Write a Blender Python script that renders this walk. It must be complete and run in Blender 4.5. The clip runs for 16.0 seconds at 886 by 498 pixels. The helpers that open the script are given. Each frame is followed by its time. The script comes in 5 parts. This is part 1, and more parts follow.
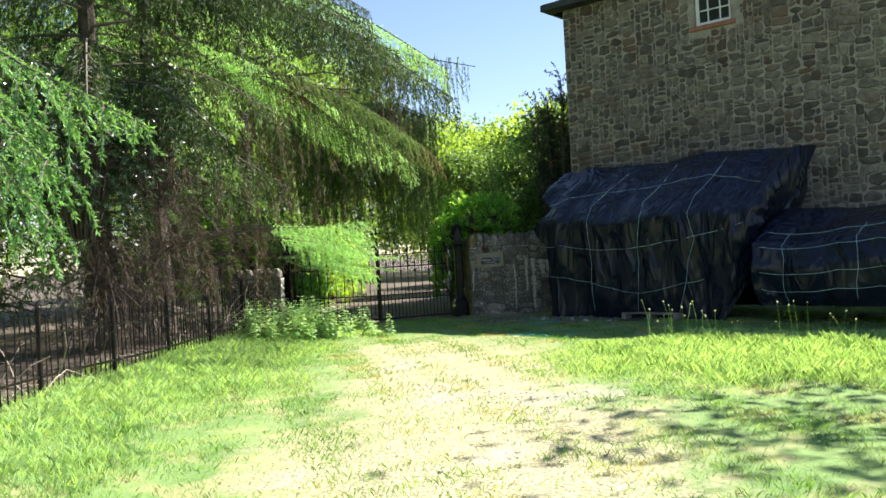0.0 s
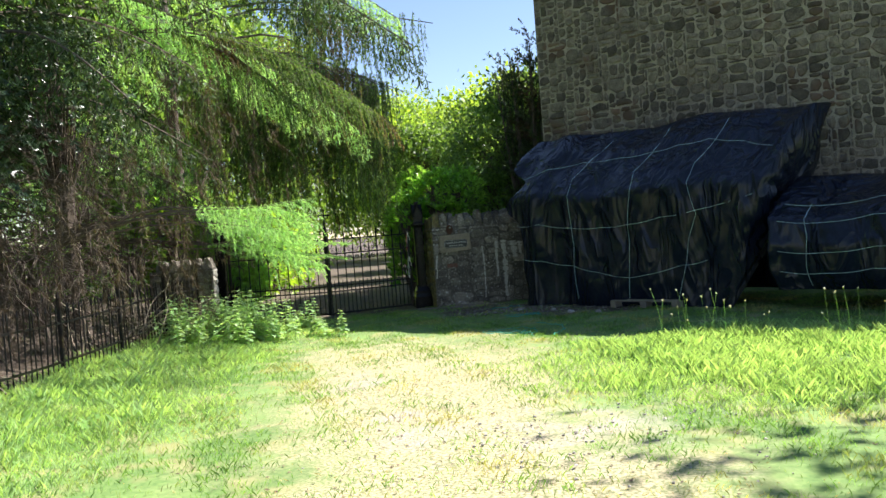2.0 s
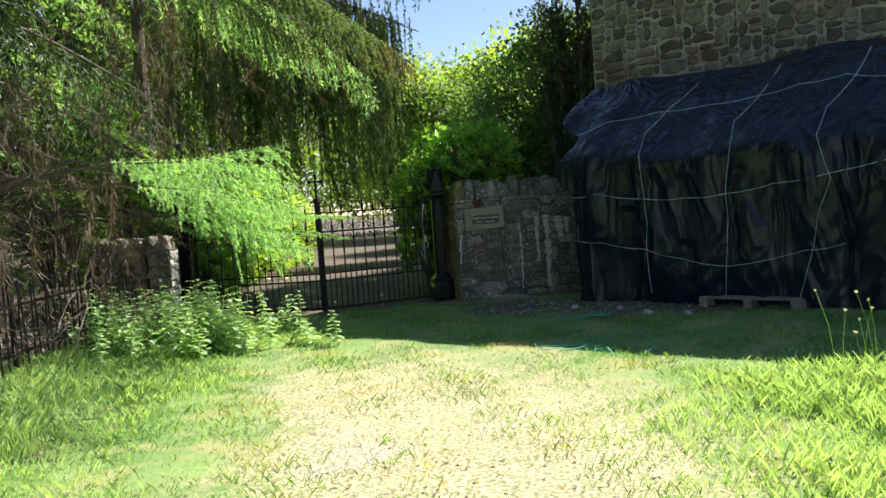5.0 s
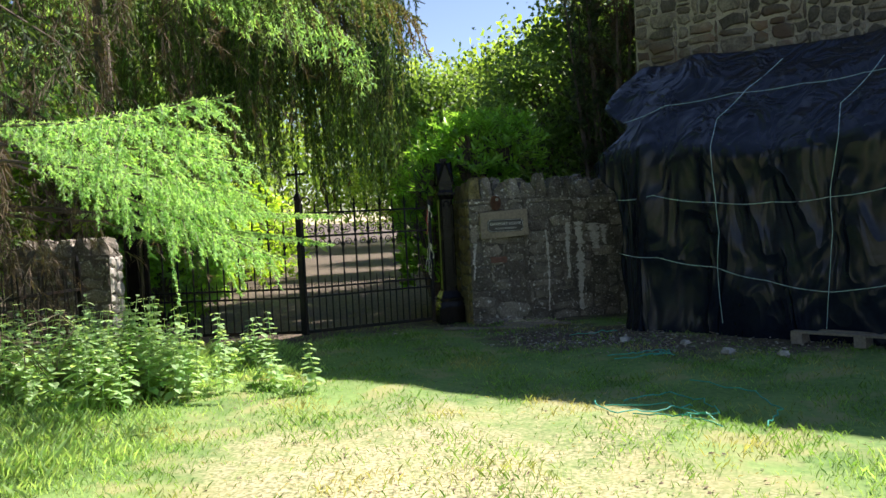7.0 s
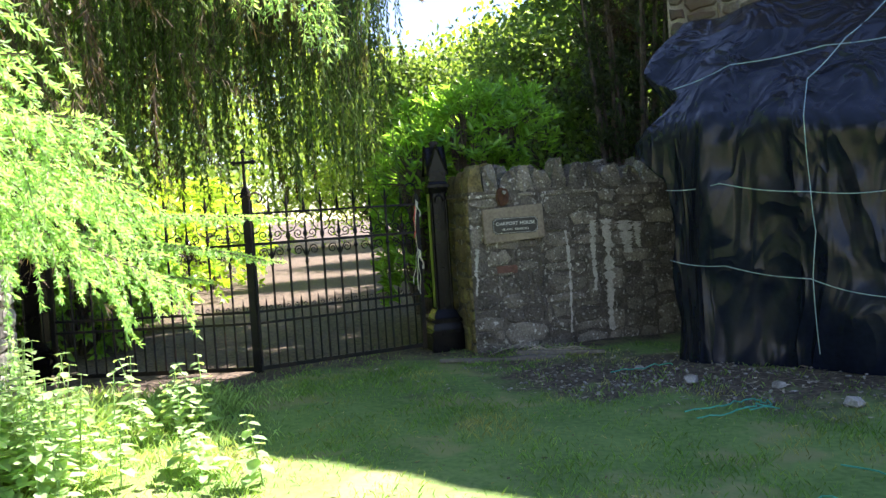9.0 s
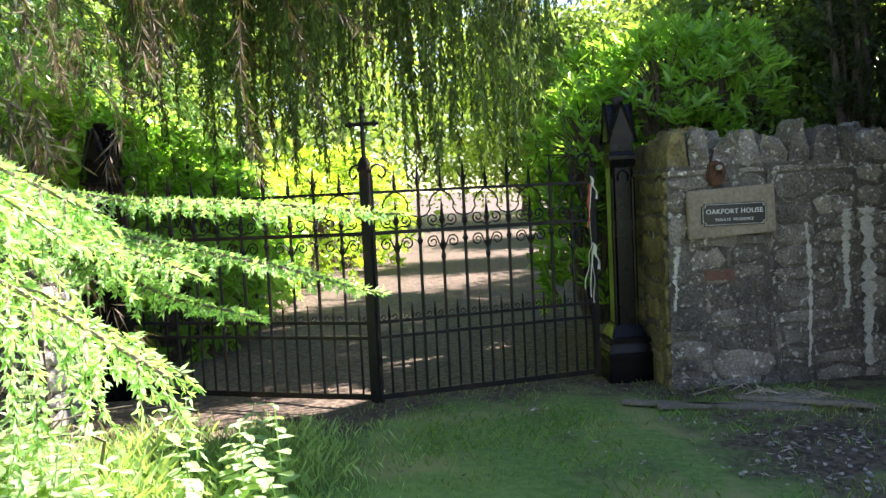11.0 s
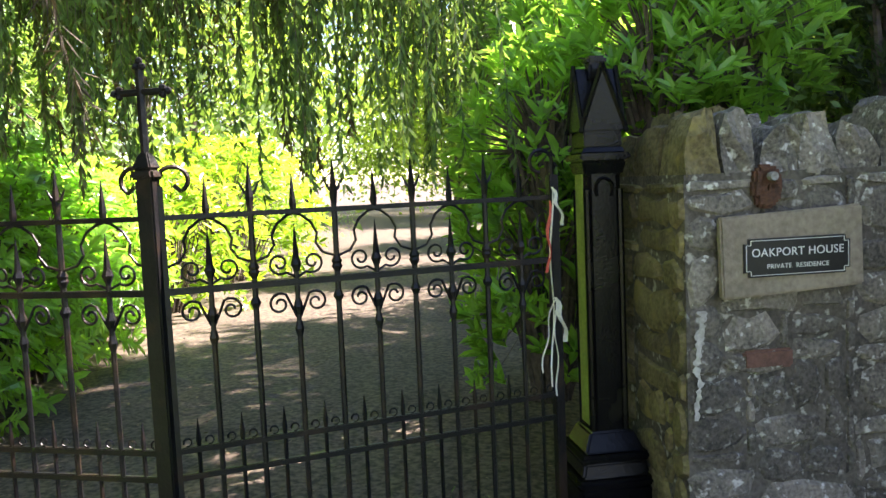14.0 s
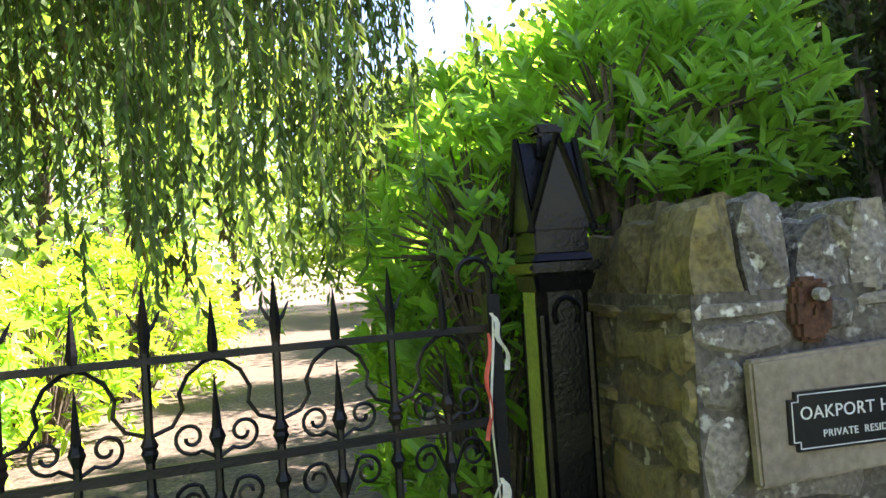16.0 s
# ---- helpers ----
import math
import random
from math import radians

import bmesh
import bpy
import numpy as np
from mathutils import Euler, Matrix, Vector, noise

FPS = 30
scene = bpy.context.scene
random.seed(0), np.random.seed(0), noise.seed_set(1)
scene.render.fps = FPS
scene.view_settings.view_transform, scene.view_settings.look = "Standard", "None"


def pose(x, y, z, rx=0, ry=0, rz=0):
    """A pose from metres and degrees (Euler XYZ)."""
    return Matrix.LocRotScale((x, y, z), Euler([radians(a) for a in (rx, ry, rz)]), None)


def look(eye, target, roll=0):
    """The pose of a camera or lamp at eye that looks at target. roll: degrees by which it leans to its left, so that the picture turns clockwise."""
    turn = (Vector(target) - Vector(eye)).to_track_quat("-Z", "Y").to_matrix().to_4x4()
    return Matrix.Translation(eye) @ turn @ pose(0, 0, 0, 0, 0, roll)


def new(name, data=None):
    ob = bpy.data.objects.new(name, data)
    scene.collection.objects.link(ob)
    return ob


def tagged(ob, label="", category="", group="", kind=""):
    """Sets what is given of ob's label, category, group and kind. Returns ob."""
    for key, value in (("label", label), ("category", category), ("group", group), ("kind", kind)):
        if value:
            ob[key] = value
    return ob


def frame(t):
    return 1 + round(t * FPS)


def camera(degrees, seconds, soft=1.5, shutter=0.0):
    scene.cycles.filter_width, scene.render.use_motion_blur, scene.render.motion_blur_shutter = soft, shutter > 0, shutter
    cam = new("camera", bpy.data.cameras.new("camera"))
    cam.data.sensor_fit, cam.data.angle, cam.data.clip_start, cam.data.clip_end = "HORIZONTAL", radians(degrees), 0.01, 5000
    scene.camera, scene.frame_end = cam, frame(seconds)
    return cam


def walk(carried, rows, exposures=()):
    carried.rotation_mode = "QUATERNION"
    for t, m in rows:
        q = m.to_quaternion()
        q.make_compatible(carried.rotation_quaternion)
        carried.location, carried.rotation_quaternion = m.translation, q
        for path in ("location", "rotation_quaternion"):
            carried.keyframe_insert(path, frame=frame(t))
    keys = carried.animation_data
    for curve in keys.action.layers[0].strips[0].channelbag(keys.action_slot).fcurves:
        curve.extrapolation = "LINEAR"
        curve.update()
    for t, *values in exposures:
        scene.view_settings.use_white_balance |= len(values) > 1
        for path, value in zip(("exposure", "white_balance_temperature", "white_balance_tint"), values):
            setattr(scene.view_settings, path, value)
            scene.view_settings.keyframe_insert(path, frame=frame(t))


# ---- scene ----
EXPO = 1.4
cam = camera(57.0, 16.0)
PATH = [
    (0, (1.251, 0.739, 1.363), (0.463, 2.578, 1.37), -3.2),
    (0.5, (1.018, 1.162, 1.353), (0.29, 3.024, 1.337), -3.9),
    (1, (0.719, 1.736, 1.336), (-0.039, 3.587, 1.359), -3.4),
    (1.5, (0.475, 2.211, 1.348), (-0.21, 4.089, 1.335), -4.1),
    (2, (0.232, 2.772, 1.388), (-0.448, 4.652, 1.342), -4.4),
    (2.5, (-0.017, 3.282, 1.361), (-0.704, 5.16, 1.313), -4.0),
    (3, (-0.221, 3.79, 1.342), (-0.881, 5.677, 1.277), -4.0),
    (3.5, (-0.452, 4.338, 1.396), (-1.122, 6.221, 1.314), -3.9),
    (4, (-0.721, 4.912, 1.402), (-1.414, 6.786, 1.298), -4.5),
    (4.2, (-0.814, 5.126, 1.385), (-1.508, 6.999, 1.274), -4.6),
    (6.3, (-1.894, 7.386, 1.253), (-2.62, 9.248, 1.185), -2.8),
    (6.5, (-2.015, 7.59, 1.26), (-2.734, 9.455, 1.191), -2.8),
    (7, (-2.205, 8.104, 1.237), (-2.894, 9.98, 1.161), -2.9),
    (7.5, (-2.407, 8.582, 1.259), (-3.077, 10.464, 1.174), -2.0),
    (8, (-2.683, 9.088, 1.268), (-3.308, 10.986, 1.175), -2.7),
    (8.5, (-2.88, 9.586, 1.274), (-3.492, 11.488, 1.182), -3.8),
    (9, (-3.14, 10.14, 1.27), (-3.769, 12.036, 1.182), -3.7),
    (9.5, (-3.349, 10.586, 1.323), (-4.006, 12.472, 1.227), -3.9),
    (10, (-3.604, 11.116, 1.332), (-4.398, 12.95, 1.236), -3.8),
    (10.2, (-3.707, 11.302, 1.321), (-4.545, 13.115, 1.213), -3.7),
    (12.3, (-4.423, 12.965, 1.409), (-5.462, 14.665, 1.236), -1.8),
    (12.5, (-4.506, 13.112, 1.409), (-5.521, 14.825, 1.221), -2.4),
    (13, (-4.609, 13.567, 1.401), (-5.715, 15.227, 1.25), -3.0),
    (13.5, (-4.777, 13.952, 1.435), (-5.731, 15.697, 1.229), -2.5),
    (14, (-4.905, 14.292, 1.471), (-5.721, 16.109, 1.303), -2.5),
    (14.5, (-5.01, 14.63, 1.51), (-5.796, 16.467, 1.421), -2.8),
    (15, (-5.068, 14.932, 1.526), (-5.85, 16.77, 1.487), -2.2),
    (15.5, (-5.145, 15.16, 1.534), (-5.88, 17.02, 1.544), -2.7),
    (16, (-5.252, 15.435, 1.555), (-5.912, 17.323, 1.608), -3.6),
]
walk(cam, [(t, look(eye, target, roll)) for t, eye, target, roll in PATH],
     [(0, EXPO + 0.27, 6300, 18), (3.0, EXPO + 0.1, 6300, 17), (7.5, EXPO + 0.05, 6500, 22), (8.6, EXPO + 0.88, 6500, 26), (10.0, EXPO + 1.2, 6500, 29), (12.5, EXPO + 1.22, 6500, 28),
      (14.0, EXPO + 1.57, 6600, 29), (15.0, EXPO + 1.6, 6700, 29), (16.0, EXPO + 1.7, 6700, 29)])

# ---- light ----
SUN_XY, SUN_ELEV = Vector((0.64, 0.77)).normalized(), radians(50)
world = bpy.data.worlds.new("sky")
scene.world = world
world.use_nodes = True
wn = world.node_tree.nodes
sky = wn.new("ShaderNodeTexSky")
sky.sky_type, sky.sun_disc = "NISHITA", False
sky.dust_density, sky.ozone_density = 0.0, 1.0
sky.sun_elevation, sky.sun_rotation = SUN_ELEV, math.atan2(SUN_XY.x, SUN_XY.y)
wn["Background"].inputs["Strength"].default_value = 0.062
world.node_tree.links.new(sky.outputs[0], wn["Background"].inputs["Color"])
sun = new("sun", bpy.data.lights.new("sun", "SUN"))
sun.data.energy, sun.data.angle, sun.data.color = 5.0, radians(0.5), (1.0, 0.94, 0.84)
to_sun = Vector((SUN_XY.x * math.cos(SUN_ELEV), SUN_XY.y * math.cos(SUN_ELEV), math.sin(SUN_ELEV)))
sun.matrix_world = look(to_sun * 60, (0, 0, 0))

GROUND = -0.1
rng = np.random.default_rng(7)


# ---- materials ----
def mat(name, c1, c2, rough=0.8, scale=3.0, fine=40.0, bump=0.3, metal=0.0, leaf=0.0, c3=None, patch=1.0, island=0.0, spec=0.5, cut=0.52):
    """Two colours mixed at two scales of noise, a third in patches; bump; leaf: share of translucence; island: spread of brightness piece by piece."""
    m = bpy.data.materials.new(name)
    m.use_nodes = True
    n, l = m.node_tree.nodes, m.node_tree.links
    b = n["Principled BSDF"]
    b.inputs["Roughness"].default_value, b.inputs["Metallic"].default_value = rough, metal
    b.inputs["Specular IOR Level"].default_value = spec
    geo = n.new("ShaderNodeNewGeometry")
    big, small = n.new("ShaderNodeTexNoise"), n.new("ShaderNodeTexNoise")
    for t, sc, d in ((big, scale, 4), (small, fine, 3)):
        t.inputs["Scale"].default_value, t.inputs["Detail"].default_value = sc, d
        l.new(geo.outputs["Position"], t.inputs["Vector"])
    add = n.new("ShaderNodeMath")
    add.operation = "MULTIPLY_ADD"
    add.inputs[1].default_value = 0.5
    l.new(big.outputs["Fac"], add.inputs[0])
    half = n.new("ShaderNodeMath")
    half.operation = "MULTIPLY"
    half.inputs[1].default_value = 0.5
    l.new(small.outputs["Fac"], half.inputs[0])
    l.new(half.outputs[0], add.inputs[2])
    ramp = n.new("ShaderNodeValToRGB")
    ramp.color_ramp.elements[0].position, ramp.color_ramp.elements[1].position = 0.36, 0.64
    ramp.color_ramp.elements[0].color, ramp.color_ramp.elements[1].color = (*c1, 1), (*c2, 1)
    l.new(add.outputs[0], ramp.inputs[0])
    out = ramp.outputs[0]
    if c3:
        third = n.new("ShaderNodeTexNoise")
        third.inputs["Scale"].default_value, third.inputs["Detail"].default_value = patch, 5
        l.new(geo.outputs["Position"], third.inputs["Vector"])
        edge = n.new("ShaderNodeValToRGB")
        edge.color_ramp.elements[0].position, edge.color_ramp.elements[1].position = cut, cut + 0.1
        l.new(third.outputs["Fac"], edge.inputs[0])
        mix = n.new("ShaderNodeMixRGB")
        mix.inputs[2].default_value = (*c3, 1)
        l.new(edge.outputs[0], mix.inputs[0])
        l.new(out, mix.inputs[1])
        out = mix.outputs[0]
    if island:
        hsv = n.new("ShaderNodeHueSaturation")
        rnd = n.new("ShaderNodeMapRange")
        rnd.inputs["To Min"].default_value, rnd.inputs["To Max"].default_value = 1 - island, 1 + island
        info = n.new("ShaderNodeObjectInfo")
        mixr = n.new("ShaderNodeMath")
        mixr.operation = "ADD"
        l.new(geo.outputs["Random Per Island"], mixr.inputs[0])
        l.new(info.outputs["Random"], mixr.inputs[1])
        frac = n.new("ShaderNodeMath")
        frac.operation = "FRACT"
        l.new(mixr.outputs[0], frac.inputs[0])
        l.new(frac.outputs[0], rnd.inputs["Value"])
        l.new(rnd.outputs[0], hsv.inputs["Value"])
        l.new(out, hsv.inputs["Color"])
        out = hsv.outputs[0]
    l.new(out, b.inputs["Base Color"])
    if bump:
        bp = n.new("ShaderNodeBump")
        bp.inputs["Strength"].default_value, bp.inputs["Distance"].default_value = bump, 0.02
        l.new(add.outputs[0], bp.inputs["Height"])
        l.new(bp.outputs[0], b.inputs["Normal"])
    if leaf:
        tr, ms = n.new("ShaderNodeBsdfTranslucent"), n.new("ShaderNodeMixShader")
        warm = n.new("ShaderNodeMixRGB")
        warm.blend_type = "MULTIPLY"
        warm.inputs[0].default_value = 1.0
        warm.inputs[2].default_value = (2.2, 2.1, 0.9, 1)
        l.new(out, warm.inputs[1])
        l.new(warm.outputs[0], tr.inputs["Color"])
        ms.inputs[0].default_value = leaf
        l.new(b.outputs[0], ms.inputs[1])
        l.new(tr.outputs[0], ms.inputs[2])
        l.new(ms.outputs[0], n["Material Output"].inputs["Surface"])
    return m


M_IRON = mat("black_iron", (0.003, 0.003, 0.0035), (0.008, 0.008, 0.009), 0.42, 8, 90, 0.25, 0.0, c3=(0.022, 0.014, 0.009), patch=6, spec=0.3)
M_PILLAR = mat("pillar_paint", (0.0015, 0.0015, 0.002), (0.004, 0.004, 0.005), 0.26, 6, 80, 0.2, c3=(0.008, 0.008, 0.006), patch=5, spec=0.18)
M_ALGAE = mat("algae", (0.16, 0.22, 0.03), (0.3, 0.36, 0.06), 0.8, 6, 60, 0.3)
M_STONE = mat("house_stone", (0.07, 0.06, 0.044), (0.21, 0.18, 0.135), 0.9, 7, 40, 1.0, island=0.5, c3=(0.13, 0.085, 0.055), patch=1.3, cut=0.56)
M_MORTAR = mat("mortar", (0.2, 0.175, 0.135), (0.42, 0.375, 0.29), 0.95, 6, 50, 0.9, c3=(0.15, 0.115, 0.085), patch=0.9, cut=0.54)
M_GSTONE = mat("garden_wall_stone", (0.06, 0.052, 0.04), (0.25, 0.22, 0.175), 0.92, 5, 60, 1.0, c3=(0.5, 0.48, 0.42), patch=26, cut=0.59, island=0.42)
M_GMORTAR = mat("garden_wall_mortar", (0.05, 0.044, 0.034), (0.15, 0.13, 0.1), 0.95, 6, 50, 0.9, c3=(0.4, 0.38, 0.32), patch=22, cut=0.58)
M_MOSS = mat("mossy_stone", (0.07, 0.055, 0.025), (0.22, 0.18, 0.08), 0.92, 6, 50, 1.0, c3=(0.24, 0.19, 0.06), patch=7, cut=0.58, island=0.25)
# Lime runs, and the wing wall's end with sunlight put into its colour.
M_LIME_LIT = mat("lime_stain_sunlit_end", (0.34, 0.32, 0.27), (0.58, 0.55, 0.49), 0.9, 14, 60, 0.5)
M_TARP = mat("black_tarp", (0.005, 0.008, 0.016), (0.009, 0.014, 0.029), 0.27, 2, 25, 0.06, spec=0.28)
M_ROPE = mat("blue_rope", (0.25, 0.42, 0.45), (0.42, 0.6, 0.62), 0.7, 20, 200, 0.2)
M_GREEN_ROPE = mat("green_twine", (0.02, 0.28, 0.2), (0.05, 0.42, 0.3), 0.6, 20, 200, 0.2)
M_WOOD = mat("weathered_board", (0.19, 0.155, 0.11), (0.33, 0.275, 0.2), 0.85, 4, 40, 0.6)
M_PLANK = mat("old_plank", (0.13, 0.115, 0.09), (0.25, 0.22, 0.18), 0.85, 4, 40, 0.6)
M_SIGN = mat("sign_black", (0.008, 0.008, 0.009), (0.014, 0.014, 0.015), 0.35, 8, 60, 0.05)
M_LETTER = mat("letter_white", (0.72, 0.72, 0.68), (0.8, 0.8, 0.77), 0.6, 20, 90, 0.0)
M_RUST = mat("rust", (0.06, 0.03, 0.018), (0.14, 0.06, 0.03), 0.9, 15, 80, 0.6)
M_REDSTONE = mat("red_stone", (0.12, 0.06, 0.042), (0.2, 0.1, 0.07), 0.9, 12, 60, 0.6)
M_RIBBON = mat("white_ribbon", (0.6, 0.58, 0.56), (0.78, 0.76, 0.74), 0.7, 20, 90, 0.1, leaf=0.3)
M_REDTAPE = mat("red_tape", (0.5, 0.06, 0.04), (0.62, 0.1, 0.07), 0.6, 20, 90, 0.1)
M_PAINT = mat("white_paint", (0.66, 0.66, 0.64), (0.8, 0.8, 0.78), 0.5, 6, 60, 0.15)
M_BRICK = mat("brick", (0.2, 0.085, 0.05), (0.32, 0.15, 0.09), 0.9, 8, 60, 0.5, island=0.2)
M_SLATE = mat("slate", (0.035, 0.037, 0.045), (0.08, 0.083, 0.09), 0.6, 4, 40, 0.4, island=0.2)
M_DARKWOOD = mat("dark_fascia", (0.02, 0.02, 0.022), (0.04, 0.04, 0.042), 0.6, 6, 40, 0.3)
M_BARK = mat("bark", (0.045, 0.035, 0.026), (0.15, 0.12, 0.09), 0.95, 6, 30, 1.0)
M_TWIG = mat("dead_twig", (0.085, 0.067, 0.052), (0.19, 0.155, 0.125), 0.95, 6, 60, 0.4)
M_DRYTWIG = mat("bleached_twig", (0.3, 0.24, 0.18), (0.5, 0.42, 0.33), 0.95, 6, 60, 0.4)
M_FIR = mat("conifer_needles", (0.022, 0.045, 0.018), (0.075, 0.125, 0.045), 0.6, 1.2, 8, 0, leaf=0.22, island=0.5, spec=0.2)
M_LARCH = mat("larch_needles", (0.19, 0.37, 0.15), (0.33, 0.54, 0.24), 0.6, 2, 12, 0, leaf=0.42, island=0.25, spec=0.3)
M_WEEP = mat("weeping_needles", (0.055, 0.11, 0.04), (0.14, 0.225, 0.075), 0.6, 1, 7, 0, leaf=0.4, island=0.5, c3=(0.12, 0.09, 0.05), patch=0.7, spec=0.2)
M_NEARFIR = mat("fir_needles", (0.07, 0.18, 0.06), (0.16, 0.32, 0.11), 0.6, 2, 12, 0, leaf=0.35, island=0.4, spec=0.2)
M_DEADSPRAY = mat("dead_needles", (0.05, 0.038, 0.026), (0.14, 0.11, 0.075), 0.9, 2, 12, 0, leaf=0.15, island=0.45)
M_YEW = mat("yew_needles", (0.022, 0.042, 0.016), (0.06, 0.09, 0.03), 0.6, 1.5, 9, 0, leaf=0.25, island=0.4, c3=(0.07, 0.05, 0.03), patch=1.0)
M_BROAD = mat("spring_leaves", (0.13, 0.225, 0.035), (0.26, 0.37, 0.07), 0.55, 0.5, 5, 0, leaf=0.48, island=0.35)
M_CHIP = mat("wood_chip", (0.2, 0.16, 0.11), (0.5, 0.44, 0.36), 0.9, 6, 30, 0, island=0.4)
M_BROAD3 = mat("midgreen_leaves", (0.07, 0.145, 0.035), (0.16, 0.26, 0.07), 0.55, 0.5, 5, 0, leaf=0.42, island=0.4)
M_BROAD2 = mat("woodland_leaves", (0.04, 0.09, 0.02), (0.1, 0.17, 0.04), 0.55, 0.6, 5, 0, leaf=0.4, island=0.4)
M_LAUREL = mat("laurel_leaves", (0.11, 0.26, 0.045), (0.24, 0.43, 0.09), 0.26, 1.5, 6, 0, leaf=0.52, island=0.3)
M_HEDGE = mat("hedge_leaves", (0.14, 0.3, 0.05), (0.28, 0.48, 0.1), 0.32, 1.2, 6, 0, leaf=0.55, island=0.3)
# Lit copy of the laurel: sunlight is put into the yellow-green leaf colour.
M_LAUREL_SUN = mat("sunlit_laurel", (0.15, 0.29, 0.025), (0.30, 0.44, 0.05), 0.35, 1, 5, 0, leaf=0.5, island=0.3)
M_NETTLE = mat("nettle_leaves", (0.2, 0.34, 0.16), (0.36, 0.5, 0.27), 0.42, 3, 12, 0, leaf=0.35, island=0.3)
M_GRASS = mat("grass_blades", (0.09, 0.20, 0.045), (0.19, 0.33, 0.09), 0.6, 0.7, 6, 0, leaf=0.4, island=0.4, c3=(0.3, 0.3, 0.13), patch=1.3)
M_TALL = mat("tall_grass_blades", (0.19, 0.32, 0.12), (0.33, 0.47, 0.21), 0.45, 0.9, 6, 0, leaf=0.38, island=0.45)
M_LITTER = mat("dead_leaf", (0.06, 0.04, 0.025), (0.2, 0.14, 0.085), 0.9, 6, 30, 0, island=0.4)
M_STRAW = mat("dry_grass", (0.3, 0.25, 0.12), (0.5, 0.44, 0.24), 0.8, 1, 8, 0, leaf=0.3, island=0.3)
M_SEED = mat("seed_head", (0.5, 0.48, 0.42), (0.72, 0.7, 0.64), 0.8, 9, 60, 0, leaf=0.3)
M_PEBBLE = mat("pebble", (0.16, 0.15, 0.13), (0.42, 0.4, 0.36), 0.85, 8, 60, 0.4, island=0.3)
M_HOLLY = mat("holly_leaves", (0.016, 0.04, 0.016), (0.05, 0.095, 0.035), 0.3, 1.5, 8, 0, leaf=0.15, island=0.5)
M_GLASS = bpy.data.materials.new("window_glass")
M_GLASS.use_nodes = True
M_GLASS.node_tree.nodes["Principled BSDF"].inputs["Base Color"].default_value = (0.02, 0.022, 0.025, 1)
M_GLASS.node_tree.nodes["Principled BSDF"].inputs["Roughness"].default_value = 0.08


def crumple(m):
    """Creases of thin plastic sheet: ridged noise, drawn out downwards, under the fine bump."""
    n, l = m.node_tree.nodes, m.node_tree.links
    geo, mp, nz, ab, bp = (n.new("ShaderNode" + k) for k in ("NewGeometry", "Mapping", "TexNoise", "ValToRGB", "Bump"))
    mp.inputs["Scale"].default_value = (2.6, 2.6, 0.8)
    l.new(geo.outputs["Position"], mp.inputs["Vector"])
    l.new(mp.outputs[0], nz.inputs["Vector"])
    nz.inputs["Scale"].default_value, nz.inputs["Detail"].default_value, nz.inputs["Distortion"].default_value = 1.0, 2.5, 0.9
    ab.color_ramp.elements[0].position, ab.color_ramp.elements[1].position = 0.3, 0.7
    mid = ab.color_ramp.elements.new(0.5)
    mid.color = (1, 1, 1, 1)
    ab.color_ramp.elements[-1].color = (0, 0, 0, 1)
    l.new(nz.outputs["Fac"], ab.inputs[0])
    l.new(ab.outputs[0], bp.inputs["Height"])
    bp.inputs["Strength"].default_value, bp.inputs["Distance"].default_value = 0.6, 0.07
    l.new(bp.outputs[0], n["Principled BSDF"].inputs["Normal"])


crumple(M_TARP)


# ---- mesh helpers ----
def mesh_ob(name, verts, faces, material, smooth=False):
    me = bpy.data.meshes.new(name)
    me.from_pydata([tuple(v) for v in verts], [], [tuple(f) for f in faces])
    me.materials.append(material)
    if smooth:
        me.shade_smooth()
    return new(name, me)


def quads(name, v, k, material):
    """A mesh of n separate faces of k corners each; v has n * k rows."""
    n = len(v) // k
    me = bpy.data.meshes.new(name)
    me.vertices.add(n * k)
    me.vertices.foreach_set("co", np.asarray(v, dtype=np.float32).ravel())
    me.loops.add(n * k)
    me.loops.foreach_set("vertex_index", np.arange(n * k, dtype=np.int32))
    me.polygons.add(n)
    me.polygons.foreach_set("loop_start", np.arange(0, n * k, k, dtype=np.int32))
    me.materials.append(material)
    me.update(calc_edges=True)
    return new(name, me)


def child(ob, parent, label=""):
    ob.parent = parent
    return tagged(ob, label)


def part(name, bm, material, parent, label="", smooth=False):
    me = bpy.data.meshes.new(name)
    bm.to_mesh(me)
    bm.free()
    me.materials.append(material)
    if smooth:
        me.shade_smooth()
    ob = new(name, me)
    if parent:
        ob.parent = parent
    return tagged(ob, label)


def box(bm, x0, x1, y0, y1, z0, z1, bevel=0.0, taper=1.0):
    """A box, narrowed towards its top by taper, with bevelled edges."""
    r = bmesh.ops.create_cube(bm, size=1.0)
    for v in r["verts"]:
        t = taper if v.co.z > 0 else 1.0
        v.co = ((x0 + x1) / 2 + v.co.x * (x1 - x0) * t, (y0 + y1) / 2 + v.co.y * (y1 - y0) * t, (z0 + z1) / 2 + v.co.z * (z1 - z0))
    if bevel:
        edges = list({e for v in r["verts"] for e in v.link_edges})
        bmesh.ops.bevel(bm, geom=edges, offset=bevel, segments=2, affect="EDGES")
    return bm


